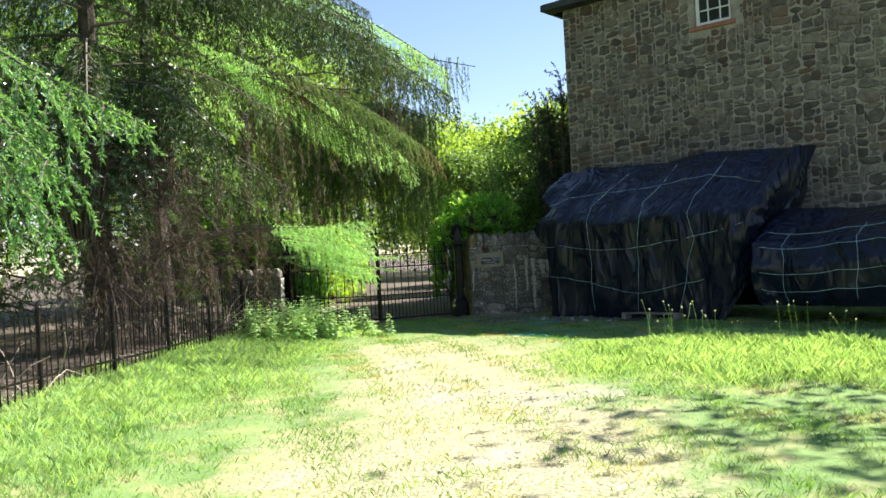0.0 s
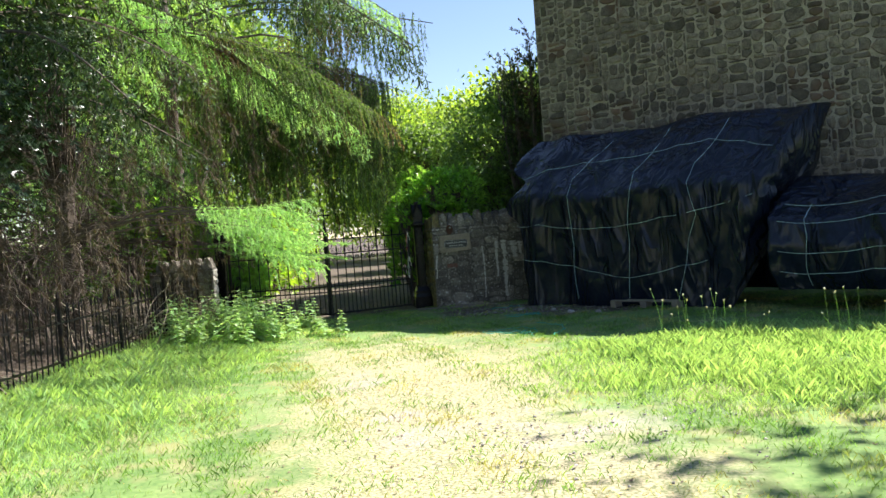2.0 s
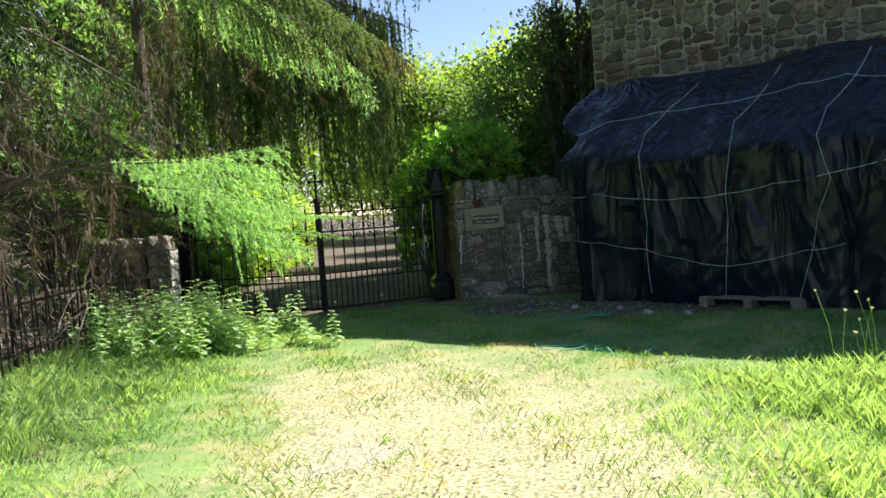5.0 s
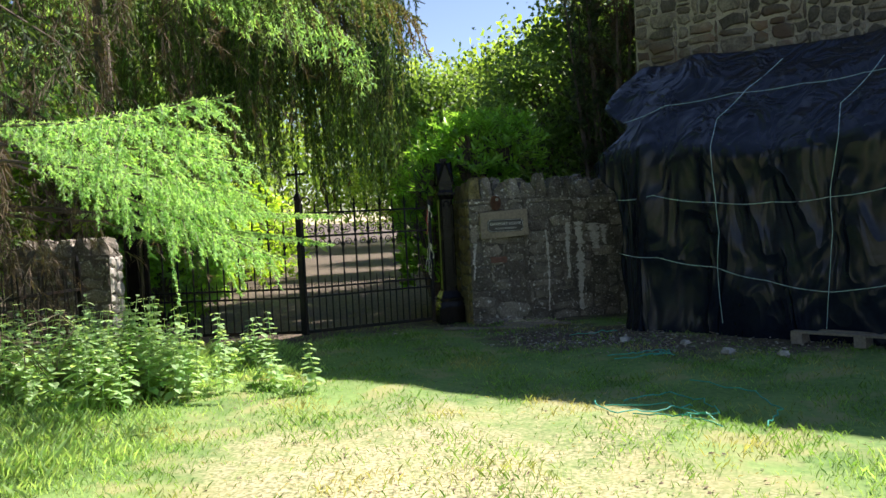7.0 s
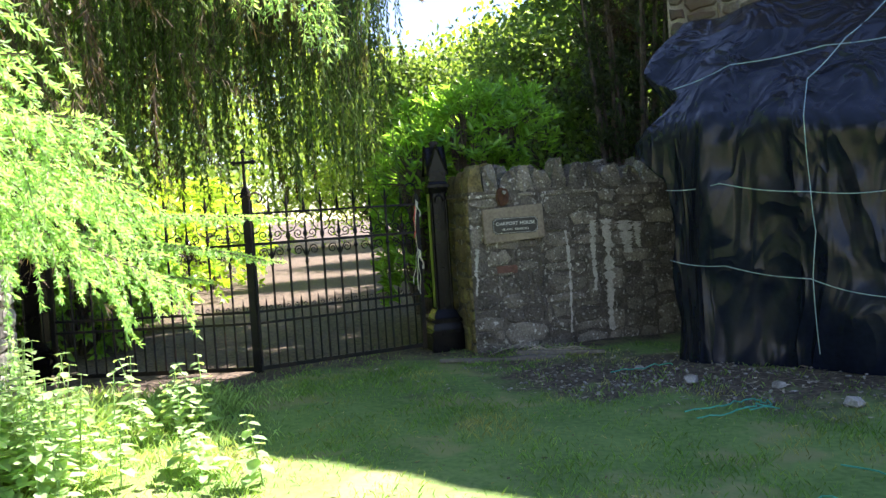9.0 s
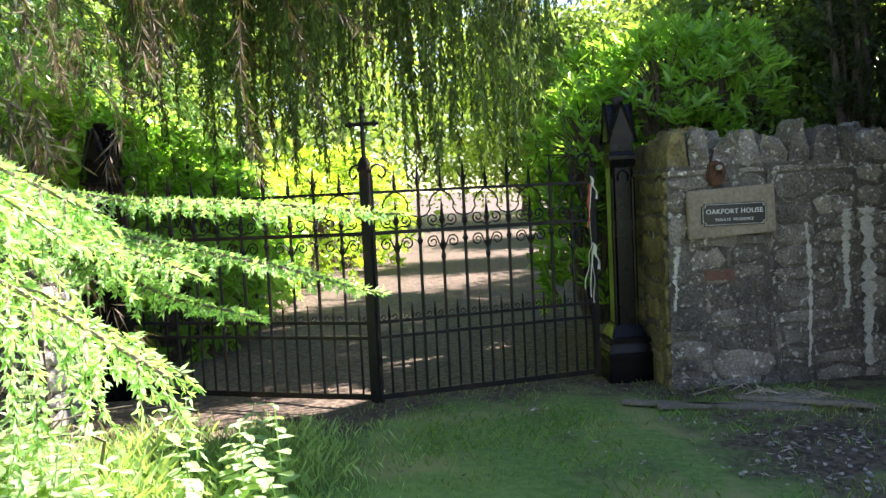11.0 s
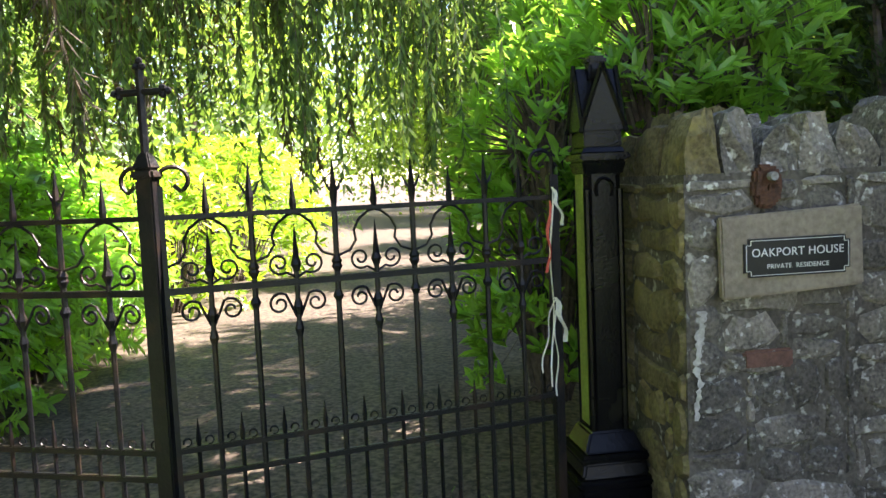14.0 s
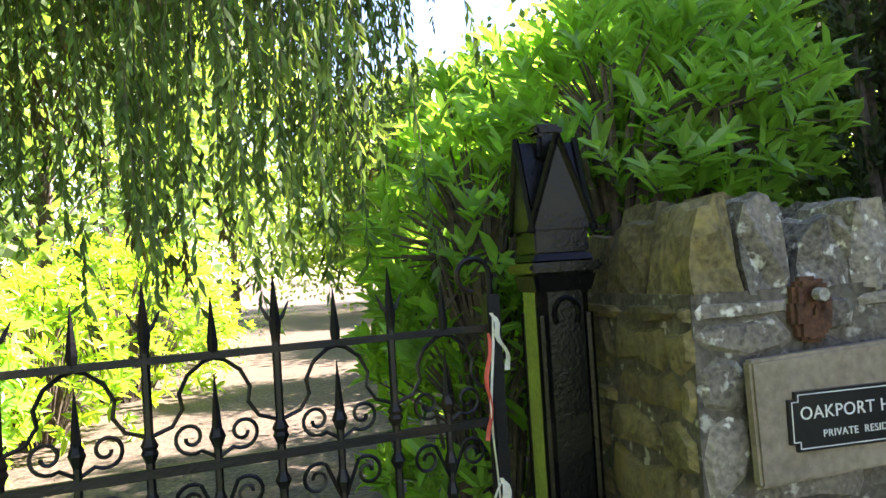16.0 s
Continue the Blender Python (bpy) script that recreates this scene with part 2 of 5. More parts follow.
def tube(bm, points, radii, sides=6):
    """A tapered tube along points."""
    pts = [Vector(p) for p in points]
    rings = []
    for i, p in enumerate(pts):
        d = (pts[min(i + 1, len(pts) - 1)] - pts[max(i - 1, 0)]).normalized()
        a = d.orthogonal().normalized() if i == 0 else (a - d * a.dot(d)).normalized()
        b = d.cross(a)
        r = radii[i] if isinstance(radii, (list, tuple, np.ndarray)) else radii
        rings.append([bm.verts.new(p + (a * math.cos(2 * math.pi * k / sides) + b * math.sin(2 * math.pi * k / sides)) * r) for k in range(sides)])
    for r0, r1 in zip(rings, rings[1:]):
        for k in range(sides):
            bm.faces.new((r0[k], r0[(k + 1) % sides], r1[(k + 1) % sides], r1[k]))
    bm.faces.new(rings[0][::-1])
    bm.faces.new(rings[-1])
    return bm


def thing(name, label, category, m=None, group="", kind=""):
    ob = new(name)
    ob.empty_display_size = 0.1
    if m is not None:
        ob.matrix_world = m
    return tagged(ob, label, category, group, kind)


def unit(a):
    return a / (np.linalg.norm(a, axis=1, keepdims=True) + 1e-9)


def leaf_quads(p, d, length, width, droop=0.15, side=None):
    """Diamond leaves at p along d: four corners each, bent along the middle."""
    n = len(p)
    side = unit(np.cross(d, rng.normal(size=(n, 3)))) if side is None else side
    nor = np.cross(d, side)
    length, width = np.broadcast_to(length, n)[:, None], np.broadcast_to(width, n)[:, None]
    mid = p + d * length * 0.45
    v = np.stack([p, mid + side * width / 2 + nor * width * droop, p + d * length, mid - side * width / 2 + nor * width * droop], 1)
    return v.reshape(-1, 3)


def leaf_big(p, d, up, length, width):
    """Broad pointed leaves of two quads with a fold along the midrib."""
    n = len(p)
    side = unit(np.cross(d, up))
    nor = unit(np.cross(side, d))
    length, width = np.broadcast_to(length, n)[:, None], np.broadcast_to(width, n)[:, None]

    def at(a, b, c):
        return p + d * length * a + side * width * b + nor * length * c
    base, tip = at(0, 0, 0), at(1, 0, -0.12)
    l1, l2, r1, r2 = at(0.3, 0.42, 0.04), at(0.7, 0.36, 0.0), at(0.3, -0.42, 0.04), at(0.7, -0.36, 0.0)
    return np.stack([base, l1, l2, tip, tip, r2, r1, base], 1).reshape(-1, 3)


# ---- ground ----
FENCE_A, FENCE_B = np.array((-5.75, 5.2)), np.array((-8.85, 15.0))
TRACK = [(1.0, -6.0), (0.2, 4.0), (-1.9, 8.2), (-3.3, 11.4), (-4.6, 13.6), (-7.4, 17.0), (-9.2, 21.0), (-12.5, 29.0), (-18.0, 40.0), (-28.0, 60.0)]


def track_distance(x, y):
    best = np.full(np.shape(x), 1e9)
    for (x0, y0), (x1, y1) in zip(TRACK, TRACK[1:]):
        dx, dy = x1 - x0, y1 - y0
        t = np.clip(((x - x0) * dx + (y - y0) * dy) / (dx * dx + dy * dy), 0, 1)
        best = np.minimum(best, np.hypot(x - x0 - t * dx, y - y0 - t * dy))
    return best


def fence_side(x, y):
    """Metres to the open side of the fence line (negative in the wood)."""
    d = (FENCE_B - FENCE_A) / np.linalg.norm(FENCE_B - FENCE_A)
    return (x - FENCE_A[0]) * d[1] - (y - FENCE_A[1]) * d[0]


def gate_side(x, y):
    """Metres beyond the gate line."""
    return -(x + 5.78) * 0.468 + (y - 17.99) * 0.884


def soft(a, lo, hi):
    return np.clip((a - lo) / (hi - lo), 0, 1)


def wave(x, y, s):
    return np.sin(x * s + 1.3) * np.cos(y * s * 1.1 + 0.4) + 0.6 * np.sin(x * s * 2.3 + y * s * 1.7) + 0.4 * np.cos(x * s * 4.1 - y * s * 3.3)


def ground_height(x, y):
    near = soft(14 - np.abs(y - 9), 0, 4) * soft(12 - np.abs(x + 2), 0, 3)
    bank = 0.10 * soft(1.6 - fence_side(x, y), 0, 1.4) * soft(16 - y, 0, 2)
    return GROUND + near * 0.012 * wave(x, y, 2.1) + bank * (np.asarray(x) < 0)


def covers(x, y):
    """Shares of bare straw, gravel, and dark earth with leaf litter; the drive's sun and shade are painted in too."""
    d = track_distance(x, y) + 0.25 * wave(x, y, 1.1)
    g = gate_side(x, y)
    straw = soft(2.0 - d, 0, 1.6) * soft(-g - 0.3 * wave(x, y, 1.9), 3.4, 7.0) * 0.7
    # Pale gravel cover paints in the sunlit far stretch of the drive.
    sunlit_far = soft(y, 29.0, 32.5) * soft(2.6 - track_distance(x, y), 0, 0.6)
    gravel = 0.4 * soft(0.9 - np.hypot((x + 0.75) / 1.3, (y - 8.6) / 1.7) - 0.16 * wave(x, y, 2.7) - 0.14 * wave(x, y, 6.5), 0, 1.3)
    gravel = np.maximum(gravel, 0.34 * soft(1.1 - d, 0, 0.9) * soft(wave(x, y, 1.6), 0.1, 1.1) * soft(-g, 3.2, 6))
    gravel = np.maximum(gravel, sunlit_far)
    rub = soft(1.35 - np.hypot((x + 2.9) / 2.2, (y - 16.7) / 0.95) + 0.22 * wave(x, y, 2.2) + 0.2 * wave(x, y, 6.1), 0, 0.95)
    wood = soft(-fence_side(x, y), -0.2, 0.6) * soft(17 - y, 0, 1.0)
    # Brown drive earth; the dark cover ends where the painted-in shade ends.
    drive = soft(g + 0.12 * wave(x, y, 3.1), -1.0, 0.3) * soft(31.5 - y, 0, 3)
    # Bare earth by the left gate leaf, its darkness also standing in for shade.
    foot = soft(g + 0.2 * wave(x, y, 2.9), -1.9, -0.7) * soft(-x, 6.6, 7.4)
    return straw, gravel, np.clip(rub * 0.72 + wood + drive + foot, 0, 1), rub


def ground_sheet():
    xs = np.concatenate([[-3000, -600, -150, -60, -30], np.arange(-18, 8.01, 0.16), [12, 25, 60, 150, 600, 3000]])
    ys = np.concatenate([[-3000, -600, -150, -40, -12], np.arange(-4, 32.01, 0.16), [45, 70, 150, 600, 3000]])
    gx, gy = np.meshgrid(xs, ys)
    gz = ground_height(gx, gy)
    nx, ny = len(xs), len(ys)
    i = np.arange(nx * ny).reshape(ny, nx)
    f = np.stack([i[:-1, :-1], i[:-1, 1:], i[1:, 1:], i[1:, :-1]], -1).reshape(-1, 4)
    me = bpy.data.meshes.new("ground")
    me.from_pydata(np.stack([gx, gy, gz], -1).reshape(-1, 3).tolist(), [], f.tolist())
    straw, gravel, earth, rub = covers(gx, gy)
    for name, val in (("straw", straw), ("gravel", gravel), ("earth", earth)):
        me.attributes.new(name, "FLOAT", "POINT").data.foreach_set("value", np.ascontiguousarray(val, dtype=np.float32).ravel())
    m = mat("turf", (0.07, 0.15, 0.03), (0.17, 0.27, 0.07), 0.95, 1.3, 22, 0.3, c3=(0.22, 0.24, 0.09), patch=2.2)
    n, l = m.node_tree.nodes, m.node_tree.links
    col = n["Principled BSDF"].inputs["Base Color"].links[0].from_socket
    geo = n.new("ShaderNodeNewGeometry")
    for name, a, b, sc in (("straw", (0.14, 0.16, 0.065), (0.46, 0.405, 0.24), 42), ("gravel", (0.15, 0.14, 0.11), (0.45, 0.42, 0.37), 70), ("earth", (0.034, 0.027, 0.018), (0.135, 0.104, 0.07), 26)):
        at, tx, rp, mx, th = (n.new("ShaderNode" + k) for k in ("Attribute", "TexNoise", "ValToRGB", "MixRGB", "Math"))
        at.attribute_name = name
        tx.inputs["Scale"].default_value, tx.inputs["Detail"].default_value = sc, 6
        l.new(geo.outputs["Position"], tx.inputs["Vector"])
        rp.color_ramp.elements[0].position, rp.color_ramp.elements[1].position = 0.37, 0.63
        rp.color_ramp.elements[0].color, rp.color_ramp.elements[1].color = (*a, 1), (*b, 1)
        l.new(tx.outputs["Fac"], rp.inputs[0])
        th.operation, th.use_clamp = "MULTIPLY_ADD", True
        th.inputs[1].default_value, th.inputs[2].default_value = 1.9, -0.95
        sm = n.new("ShaderNodeMath")
        sm.operation = "ADD"
        l.new(at.outputs["Fac"], sm.inputs[0])
        tx2 = n.new("ShaderNodeTexNoise")
        tx2.inputs["Scale"].default_value, tx2.inputs["Detail"].default_value = 5, 5
        l.new(geo.outputs["Position"], tx2.inputs["Vector"])
        l.new(tx2.outputs["Fac"], sm.inputs[1])
        l.new(sm.outputs[0], th.inputs[0])
        gate_ = n.new("ShaderNodeMath")
        gate_.operation = "MULTIPLY"
        l.new(th.outputs[0], gate_.inputs[0])
        cl = n.new("ShaderNodeMath")
        cl.operation, cl.use_clamp = "MULTIPLY", True
        cl.inputs[1].default_value = 3.0
        l.new(at.outputs["Fac"], cl.inputs[0])
        l.new(cl.outputs[0], gate_.inputs[1])
        l.new(gate_.outputs[0], mx.inputs[0])
        l.new(col, mx.inputs[1])
        l.new(rp.outputs[0], mx.inputs[2])
        col = mx.outputs[0]
    l.new(col, n["Principled BSDF"].inputs["Base Color"])
    me.materials.append(m)
    me.shade_smooth()
    return tagged(new("ground", me), "rough grass yard with a worn straw-coloured track", "ground", kind="structure")


ground_sheet()


# ---- masonry ----
def stone_mesh(w, h, depth, seed):
    """One rough stone, its front towards -y, origin at the middle of its back."""
    r = random.Random(seed)
    c = [(-w / 2, -h / 2), (0, -h / 2), (w / 2, -h / 2), (w / 2, 0), (w / 2, h / 2), (0, h / 2), (-w / 2, h / 2), (-w / 2, 0)]
    j = min(w, h) * 0.2
    c = [(x * (r.uniform(0.66, 1.0) if x and z else 1.0), z * (r.uniform(0.66, 1.0) if x and z else 1.0)) for x, z in c]
    c = [(x + r.uniform(-j, j) * 0.6, z + r.uniform(-j, j) * 0.85) for x, z in c]
    v = [(x, 0, z) for x, z in c]
    k = 1 - min(0.03 / min(w, h), 0.22)
    v += [(x * k, -depth * r.uniform(0.75, 1.1), z * k) for x, z in c]
    v.append((r.uniform(-0.1, 0.1) * w, -depth * r.uniform(1.0, 1.3), 0))
    f = [(i, (i + 1) % 8, 8 + (i + 1) % 8, 8 + i) for i in range(8)] + [(8 + i, 8 + (i + 1) % 8, 16) for i in range(8)]
    return v, f


def rubble(length, z0, z1, course, stone, seed, holes=()):
    """Places and sizes of unevenly packed stones: x, z, w, h."""
    r = random.Random(seed)
    cell = course[0] * 0.5
    nx, nz = max(1, int(length / cell)), max(1, int((z1 - z0) / cell))
    cx, cz = length / nx, (z1 - z0) / nz
    free = [[True] * nx for _ in range(nz)]
    out = []
    for j in range(nz):
        for i in range(nx):
            if not free[j][i]:
                continue
            w, h = max(2, round(r.uniform(*stone) / cx)), max(1, round(r.uniform(course[0] * 0.7, course[1]) / cz))
            w, h = min(w, nx - i), min(h, nz - j)
            k = 0
            while k < w and free[j][i + k]:
                k += 1
            w = k
            for jj in range(j, j + h):
                for ii in range(i, i + w):
                    free[jj][ii] = False
            a, b, c, d = i * cx, (i + w) * cx, z0 + j * cz, z0 + (j + h) * cz
            if not any(a < q[1] and b > q[0] and c < q[3] and d > q[2] for q in holes):
                out.append(((a + b) / 2, (c + d) / 2, w * cx, h * cz))
    return out


def clad(parent, places, depth, gap, materials, limit, near, seed):
    """Stones on a wall's front: those nearest to the point near are parts, the rest one mesh."""
    places = sorted(places, key=lambda s: (s[0] - near[0]) ** 2 + (s[1] - near[1]) ** 2)
    r = random.Random(seed)
    shared, rest_v, rest_f = {}, [], []
    for i, (x, z, w, h) in enumerate(places):
        if i < limit:
            key = (round((w - gap) / 0.04), round((h - gap) / 0.03), r.randrange(2))
            material = r.choice(materials)
            if (key, material.name) not in shared:
                v, f = stone_mesh(max(key[0] * 0.04, 0.04), max(key[1] * 0.03, 0.03), depth, hash(key) % 999)
                me = bpy.data.meshes.new("stone")
                me.from_pydata(v, [], f)
                me.materials.append(material)
                shared[(key, material.name)] = me
            ob = new("stone", shared[(key, material.name)])
            ob.parent = parent
            ob.location = (x, 0, z)
            ob.scale.x, ob.scale.z = (w - gap) / max(key[0] * 0.04, 0.04), (h - gap) / max(key[1] * 0.03, 0.03)
        else:
            v, f = stone_mesh(w - gap, h - gap, depth, i)
            o = len(rest_v)
            rest_v += [(a + x, b, c + z) for a, b, c in v]
            rest_f += [tuple(o + k for k in q) for q in f]
    if rest_v:
        ob = mesh_ob("stonework", rest_v, rest_f, materials[0])
        child(ob, parent)
        tagged(ob, kind="stuff")


HOUSE = pose(-3.51, 19.9, GROUND, 0, 0, -17)


def house():
    """Local x along the front, y into the house."""
    h = thing("house", "tall old rubble-stone house with a slate roof", "house", HOUSE)
    wx, ww, wz, wh = 3.22, 0.78, 5.95, 1.35
    for a in ((0, wx, 0, 0.5, 0, 7.2), (wx + ww, 11, 0, 0.5, 0, 7.2), (wx, wx + ww, 0, 0.5, 0, wz), (0, 0.5, 0.5, 8, 0, 7.2), (10.5, 11, 0.5, 8, 0, 7.2), (0.5, 10.5, 7.5, 8, 0, 7.2)):
        part("wall", box(bmesh.new(), *a), M_MORTAR, h)
    front = new("front_face")
    front.parent = h
    bm = bmesh.new()
    v = [bm.verts.new(p) for p in ((-0.3, -0.28, 7.17), (11.3, -0.28, 7.17), (11.3, 8.28, 7.17), (-0.3, 8.28, 7.17), (3.5, 4, 9.9), (7.5, 4, 9.9))]
    for f in ((0, 1, 5, 4), (1, 2, 5), (2, 3, 4, 5), (3, 0, 4), (3, 2, 1, 0)):
        bm.faces.new([v[i] for i in f])
    part("roof", bm, M_SLATE, h)
    bm = box(bmesh.new(), -0.34, 11.34, -0.36, -0.26, 7.05, 7.21, 0.01)
    part("gutter", bm, M_DARKWOOD, h, "dark gutter under the eaves")
    bm = box(bmesh.new(), -0.4, -0.3, -0.36, 8.3, 7.05, 7.2, 0.01)
    part("fascia", bm, M_DARKWOOD, h)
    bm = box(bmesh.new(), -0.3, 11.3, -0.27, 0.0, 7.04, 7.1)
    part("soffit", bm, M_DARKWOOD, h)
    w = new("window")
    w.parent = h
    tagged(w, "white-painted sash window with small panes")
    bm = bmesh.new()
    for a in ((wx, wx + 0.07, 0.1, 0.2, wz, wz + 1.2), (wx + ww - 0.07, wx + ww, 0.1, 0.2, wz, wz + 1.2), (wx, wx + ww, 0.1, 0.2, wz, wz + 0.09), (wx, wx + ww, 0.09, 0.19, wz + 0.62, wz + 0.67)):
        box(bm, *a, 0.006)
    part("window_frame", bm, M_PAINT, w)
    for k in (1, 2):
        part("glazing_bar", box(bmesh.new(), wx + ww * k / 3 - 0.013, wx + ww * k / 3 + 0.013, 0.11, 0.15, wz + 0.09, wz + 1.2, 0.003), M_PAINT, w)
    for z in (0.34, 0.93):
        part("glazing_bar", box(bmesh.new(), wx + 0.07, wx + ww - 0.07, 0.112, 0.148, wz + z - 0.013, wz + z + 0.013, 0.003), M_PAINT, w)
    for k in range(3):
        for z in (0.09, 0.35, 0.67, 0.94):
            part("pane", box(bmesh.new(), wx + ww * k / 3 + 0.01, wx + ww * (k + 1) / 3 - 0.01, 0.14, 0.15, wz + z, wz + z + 0.25), M_GLASS, w)
    part("window_sill", box(bmesh.new(), wx - 0.1, wx + ww + 0.1, -0.05, 0.1, wz - 0.1, wz - 0.002, 0.01), M_BRICK, h, "red brick sill")
    part("lintel", box(bmesh.new(), wx - 0.15, wx + ww + 0.15, -0.02, 0.4, wz + 1.2, 7.04, 0.01), M_BRICK, h)
    places = rubble(9, 0.0, 7.03, (0.10, 0.24), (0.11, 0.44), 5, [(wx - 0.12, wx + ww + 0.12, wz - 0.12, 7.2)])
    clad(front, places, 0.03, 0.016, [M_STONE], 300, (3.0, 3.6), 6)
    sidev, sidef = [], []
    for i, (x, z, w_, h_) in enumerate(rubble(7.9, 0.0, 7.03, (0.12, 0.26), (0.2, 0.55), 8)):
        v, f = stone_mesh(w_ - 0.03, h_ - 0.03, 0.03, i)
        o = len(sidev)
        sidev += [(b, 7.95 - (a + x), c + z) for a, b, c in v]
        sidef += [tuple(o + k for k in q) for q in f]
    tagged(child(mesh_ob("side_stonework", sidev, sidef, M_STONE), h), kind="stuff")
    return h


house()

# ---- garden wall by the gate ----
WALL = pose(-5.355, 17.665, GROUND, 0, 0, 33)


def coping_stone(w, d, h, seed):
    r = random.Random(seed)
    bm = bmesh.new()
    bmesh.ops.create_cube(bm, size=1.0)
    bmesh.ops.subdivide_edges(bm, edges=bm.edges[:], cuts=2, use_grid_fill=True)
    lean, peak = r.uniform(-0.12, 0.12), r.uniform(-0.4, 0.4)
    for v in bm.verts:
        t = v.co.z + 0.5
        narrow = 1 - 0.5 * t * t
        v.co.x = v.co.x * w * narrow + lean * w * t + r.uniform(-0.06, 0.06) * w
        v.co.y = v.co.y * d * (1 - 0.1 * t) + r.uniform(-0.02, 0.02)
        v.co.z = t * h * (1 - 0.22 * t * abs(v.co.x / w - peak)) + r.uniform(-0.012, 0.012)
    return bm


def garden_wall():
    g = thing("wall_garden", "lichen-spotted rubble garden wall with upright coping stones", "wall", WALL, kind="structure")
    top = 1.55
    part("core", box(bmesh.new(), 0, 3.2, 0.0, 0.8, -0.1, top), M_GMORTAR, g)
    front = new("front_face")
    front.parent = g
    clad(front, rubble(3.2, -0.05, top - 0.02, (0.10, 0.22), (0.16, 0.46), 12), 0.013, 0.012, [M_GSTONE], 300, (0.6, 1), 3)
    end = new("end_face")
    end.parent = g
    end.matrix_local = pose(0, 0.8, 0, 0, 0, -90)
    clad(end, rubble(0.8, -0.05, top - 0.02, (0.13, 0.24), (0.25, 0.45), 14), 0.02, 0.018, [M_MOSS], 100, (0.4, 1), 4)
    r = random.Random(21)
    for row, (y, d) in enumerate(((0.13, 0.25), (0.4, 0.24), (0.66, 0.24))):
        x, i = 0.01, row * 100
        while x < 3.1:
            w, h = r.uniform(0.13, 0.22), r.uniform(0.17, 0.31)
            ob = part("coping_stone", coping_stone(w, d, h, i), M_MOSS if x < 0.3 and r.random() < 0.75 else M_GSTONE, g)
            ob.location = (x + w / 2, y, top - 0.01)
            x += w + r.uniform(0.0, 0.03)
            i += 1
    # lime runs
    for sx, zt, zb, w in ((0.98, 1.12, 0.1, 0.05), (1.28, 1.2, 0.5, 0.09), (1.42, 1.2, 0.08, 0.16), (1.62, 1.18, 0.85, 0.22), (1.75, 1.16, 0.9, 0.12), (0.05, 1.0, 0.55, 0.05)):
        rr = random.Random(int(sx * 100))
        vs, fs = [], []
        n = 44
        wob = 0.0
        for k in range(n + 1):
            t = k / n
            half = w / 2 * (1 - 0.5 * t) * rr.uniform(0.45, 1.0) * (1 if rr.random() > 0.1 else 0.3)
            wob += rr.uniform(-0.006, 0.006)
            c = sx + wob
            vs += [(c - half, -0.021, zt + (zb - zt) * t), (c + half, -0.021, zt + (zb - zt) * t)]
            if k:
                fs.append((2 * k - 2, 2 * k - 1, 2 * k + 1, 2 * k))
        child(mesh_ob("lime_run", vs, fs, M_LIME_LIT), g, "pale lime stain")
    part("red_block", box(bmesh.new(), 0.24, 0.46, -0.019, 0.05, 0.74, 0.82, 0.01), M_REDSTONE, g, "reddish stone")
    return g


garden_wall()


def sign():
    s = thing("house_sign", "black house sign with white letters on a weathered board", "sign", WALL @ pose(0.125, -0.07, 1.045))
    bm = box(bmesh.new(), 0, 0.62, 0, 0.04, 0, 0.33, 0.008)
    for v in bm.verts:
        v.co.z += 0.02 * (v.co.x / 0.62) - 0.012 * math.sin(v.co.x * 9)
        v.co.x += 0.03 * (0.33 - v.co.z) - 0.01
    part("backing_board", bm, M_WOOD, s, "weathered grey wooden board")
    bm = bmesh.new()
    w, h, c = 0.46, 0.155, 0.02
    loop = [(c, 0), (w - c, 0), (w - c, c), (w, c), (w, h - c), (w - c, h - c), (w - c, h), (c, h), (c, h - c), (0, h - c), (0, c), (c, c)]
    a = [bm.verts.new((0.085 + x, -0.012, 0.085 + z)) for x, z in loop]
    b = [bm.verts.new((0.085 + x, 0.002, 0.085 + z)) for x, z in loop]
    bm.faces.new(a)
    for i in range(12):
        bm.faces.new((a[i], b[i], b[(i + 1) % 12], a[(i + 1) % 12]))
    bmesh.ops.recalc_face_normals(bm, faces=bm.faces[:])
    plate = part("plate", bm, M_SIGN, s, "black enamel plate")
    bm = bmesh.new()
    pts = [(0.085 + 0.008 + x * (w - 0.016) / w, 0.085 + 0.008 + z * (h - 0.016) / h) for x, z in loop]
    for (x0, z0), (x1, z1) in zip(pts, pts[1:] + pts[:1]):
        tube(bm, [(x0, -0.013, z0), (x1, -0.013, z1)], 0.0017, 4)
    part("border", bm, M_LETTER, plate, "white border line")
    for text, size, z, gap in (("OAKPORT HOUSE", 0.047, 0.168, 1.06), ("PRIVATE  RESIDENCE", 0.027, 0.118, 1.08)):
        cu = bpy.data.curves.new("lettering", "FONT")
        cu.body, cu.size, cu.align_x, cu.extrude, cu.space_character = text, size, "CENTER", 0.001, gap
        ob = new("lettering", cu)
        me = bpy.data.meshes.new_from_object(ob)
        bpy.data.objects.remove(ob)
        me.materials.append(M_LETTER)
        ob = new("lettering", me)
        ob.parent = plate
        ob.matrix_local = pose(0.315, -0.0145, z, 90, 0, 0)
        tagged(ob, "white capital letters")
    return s


sign()


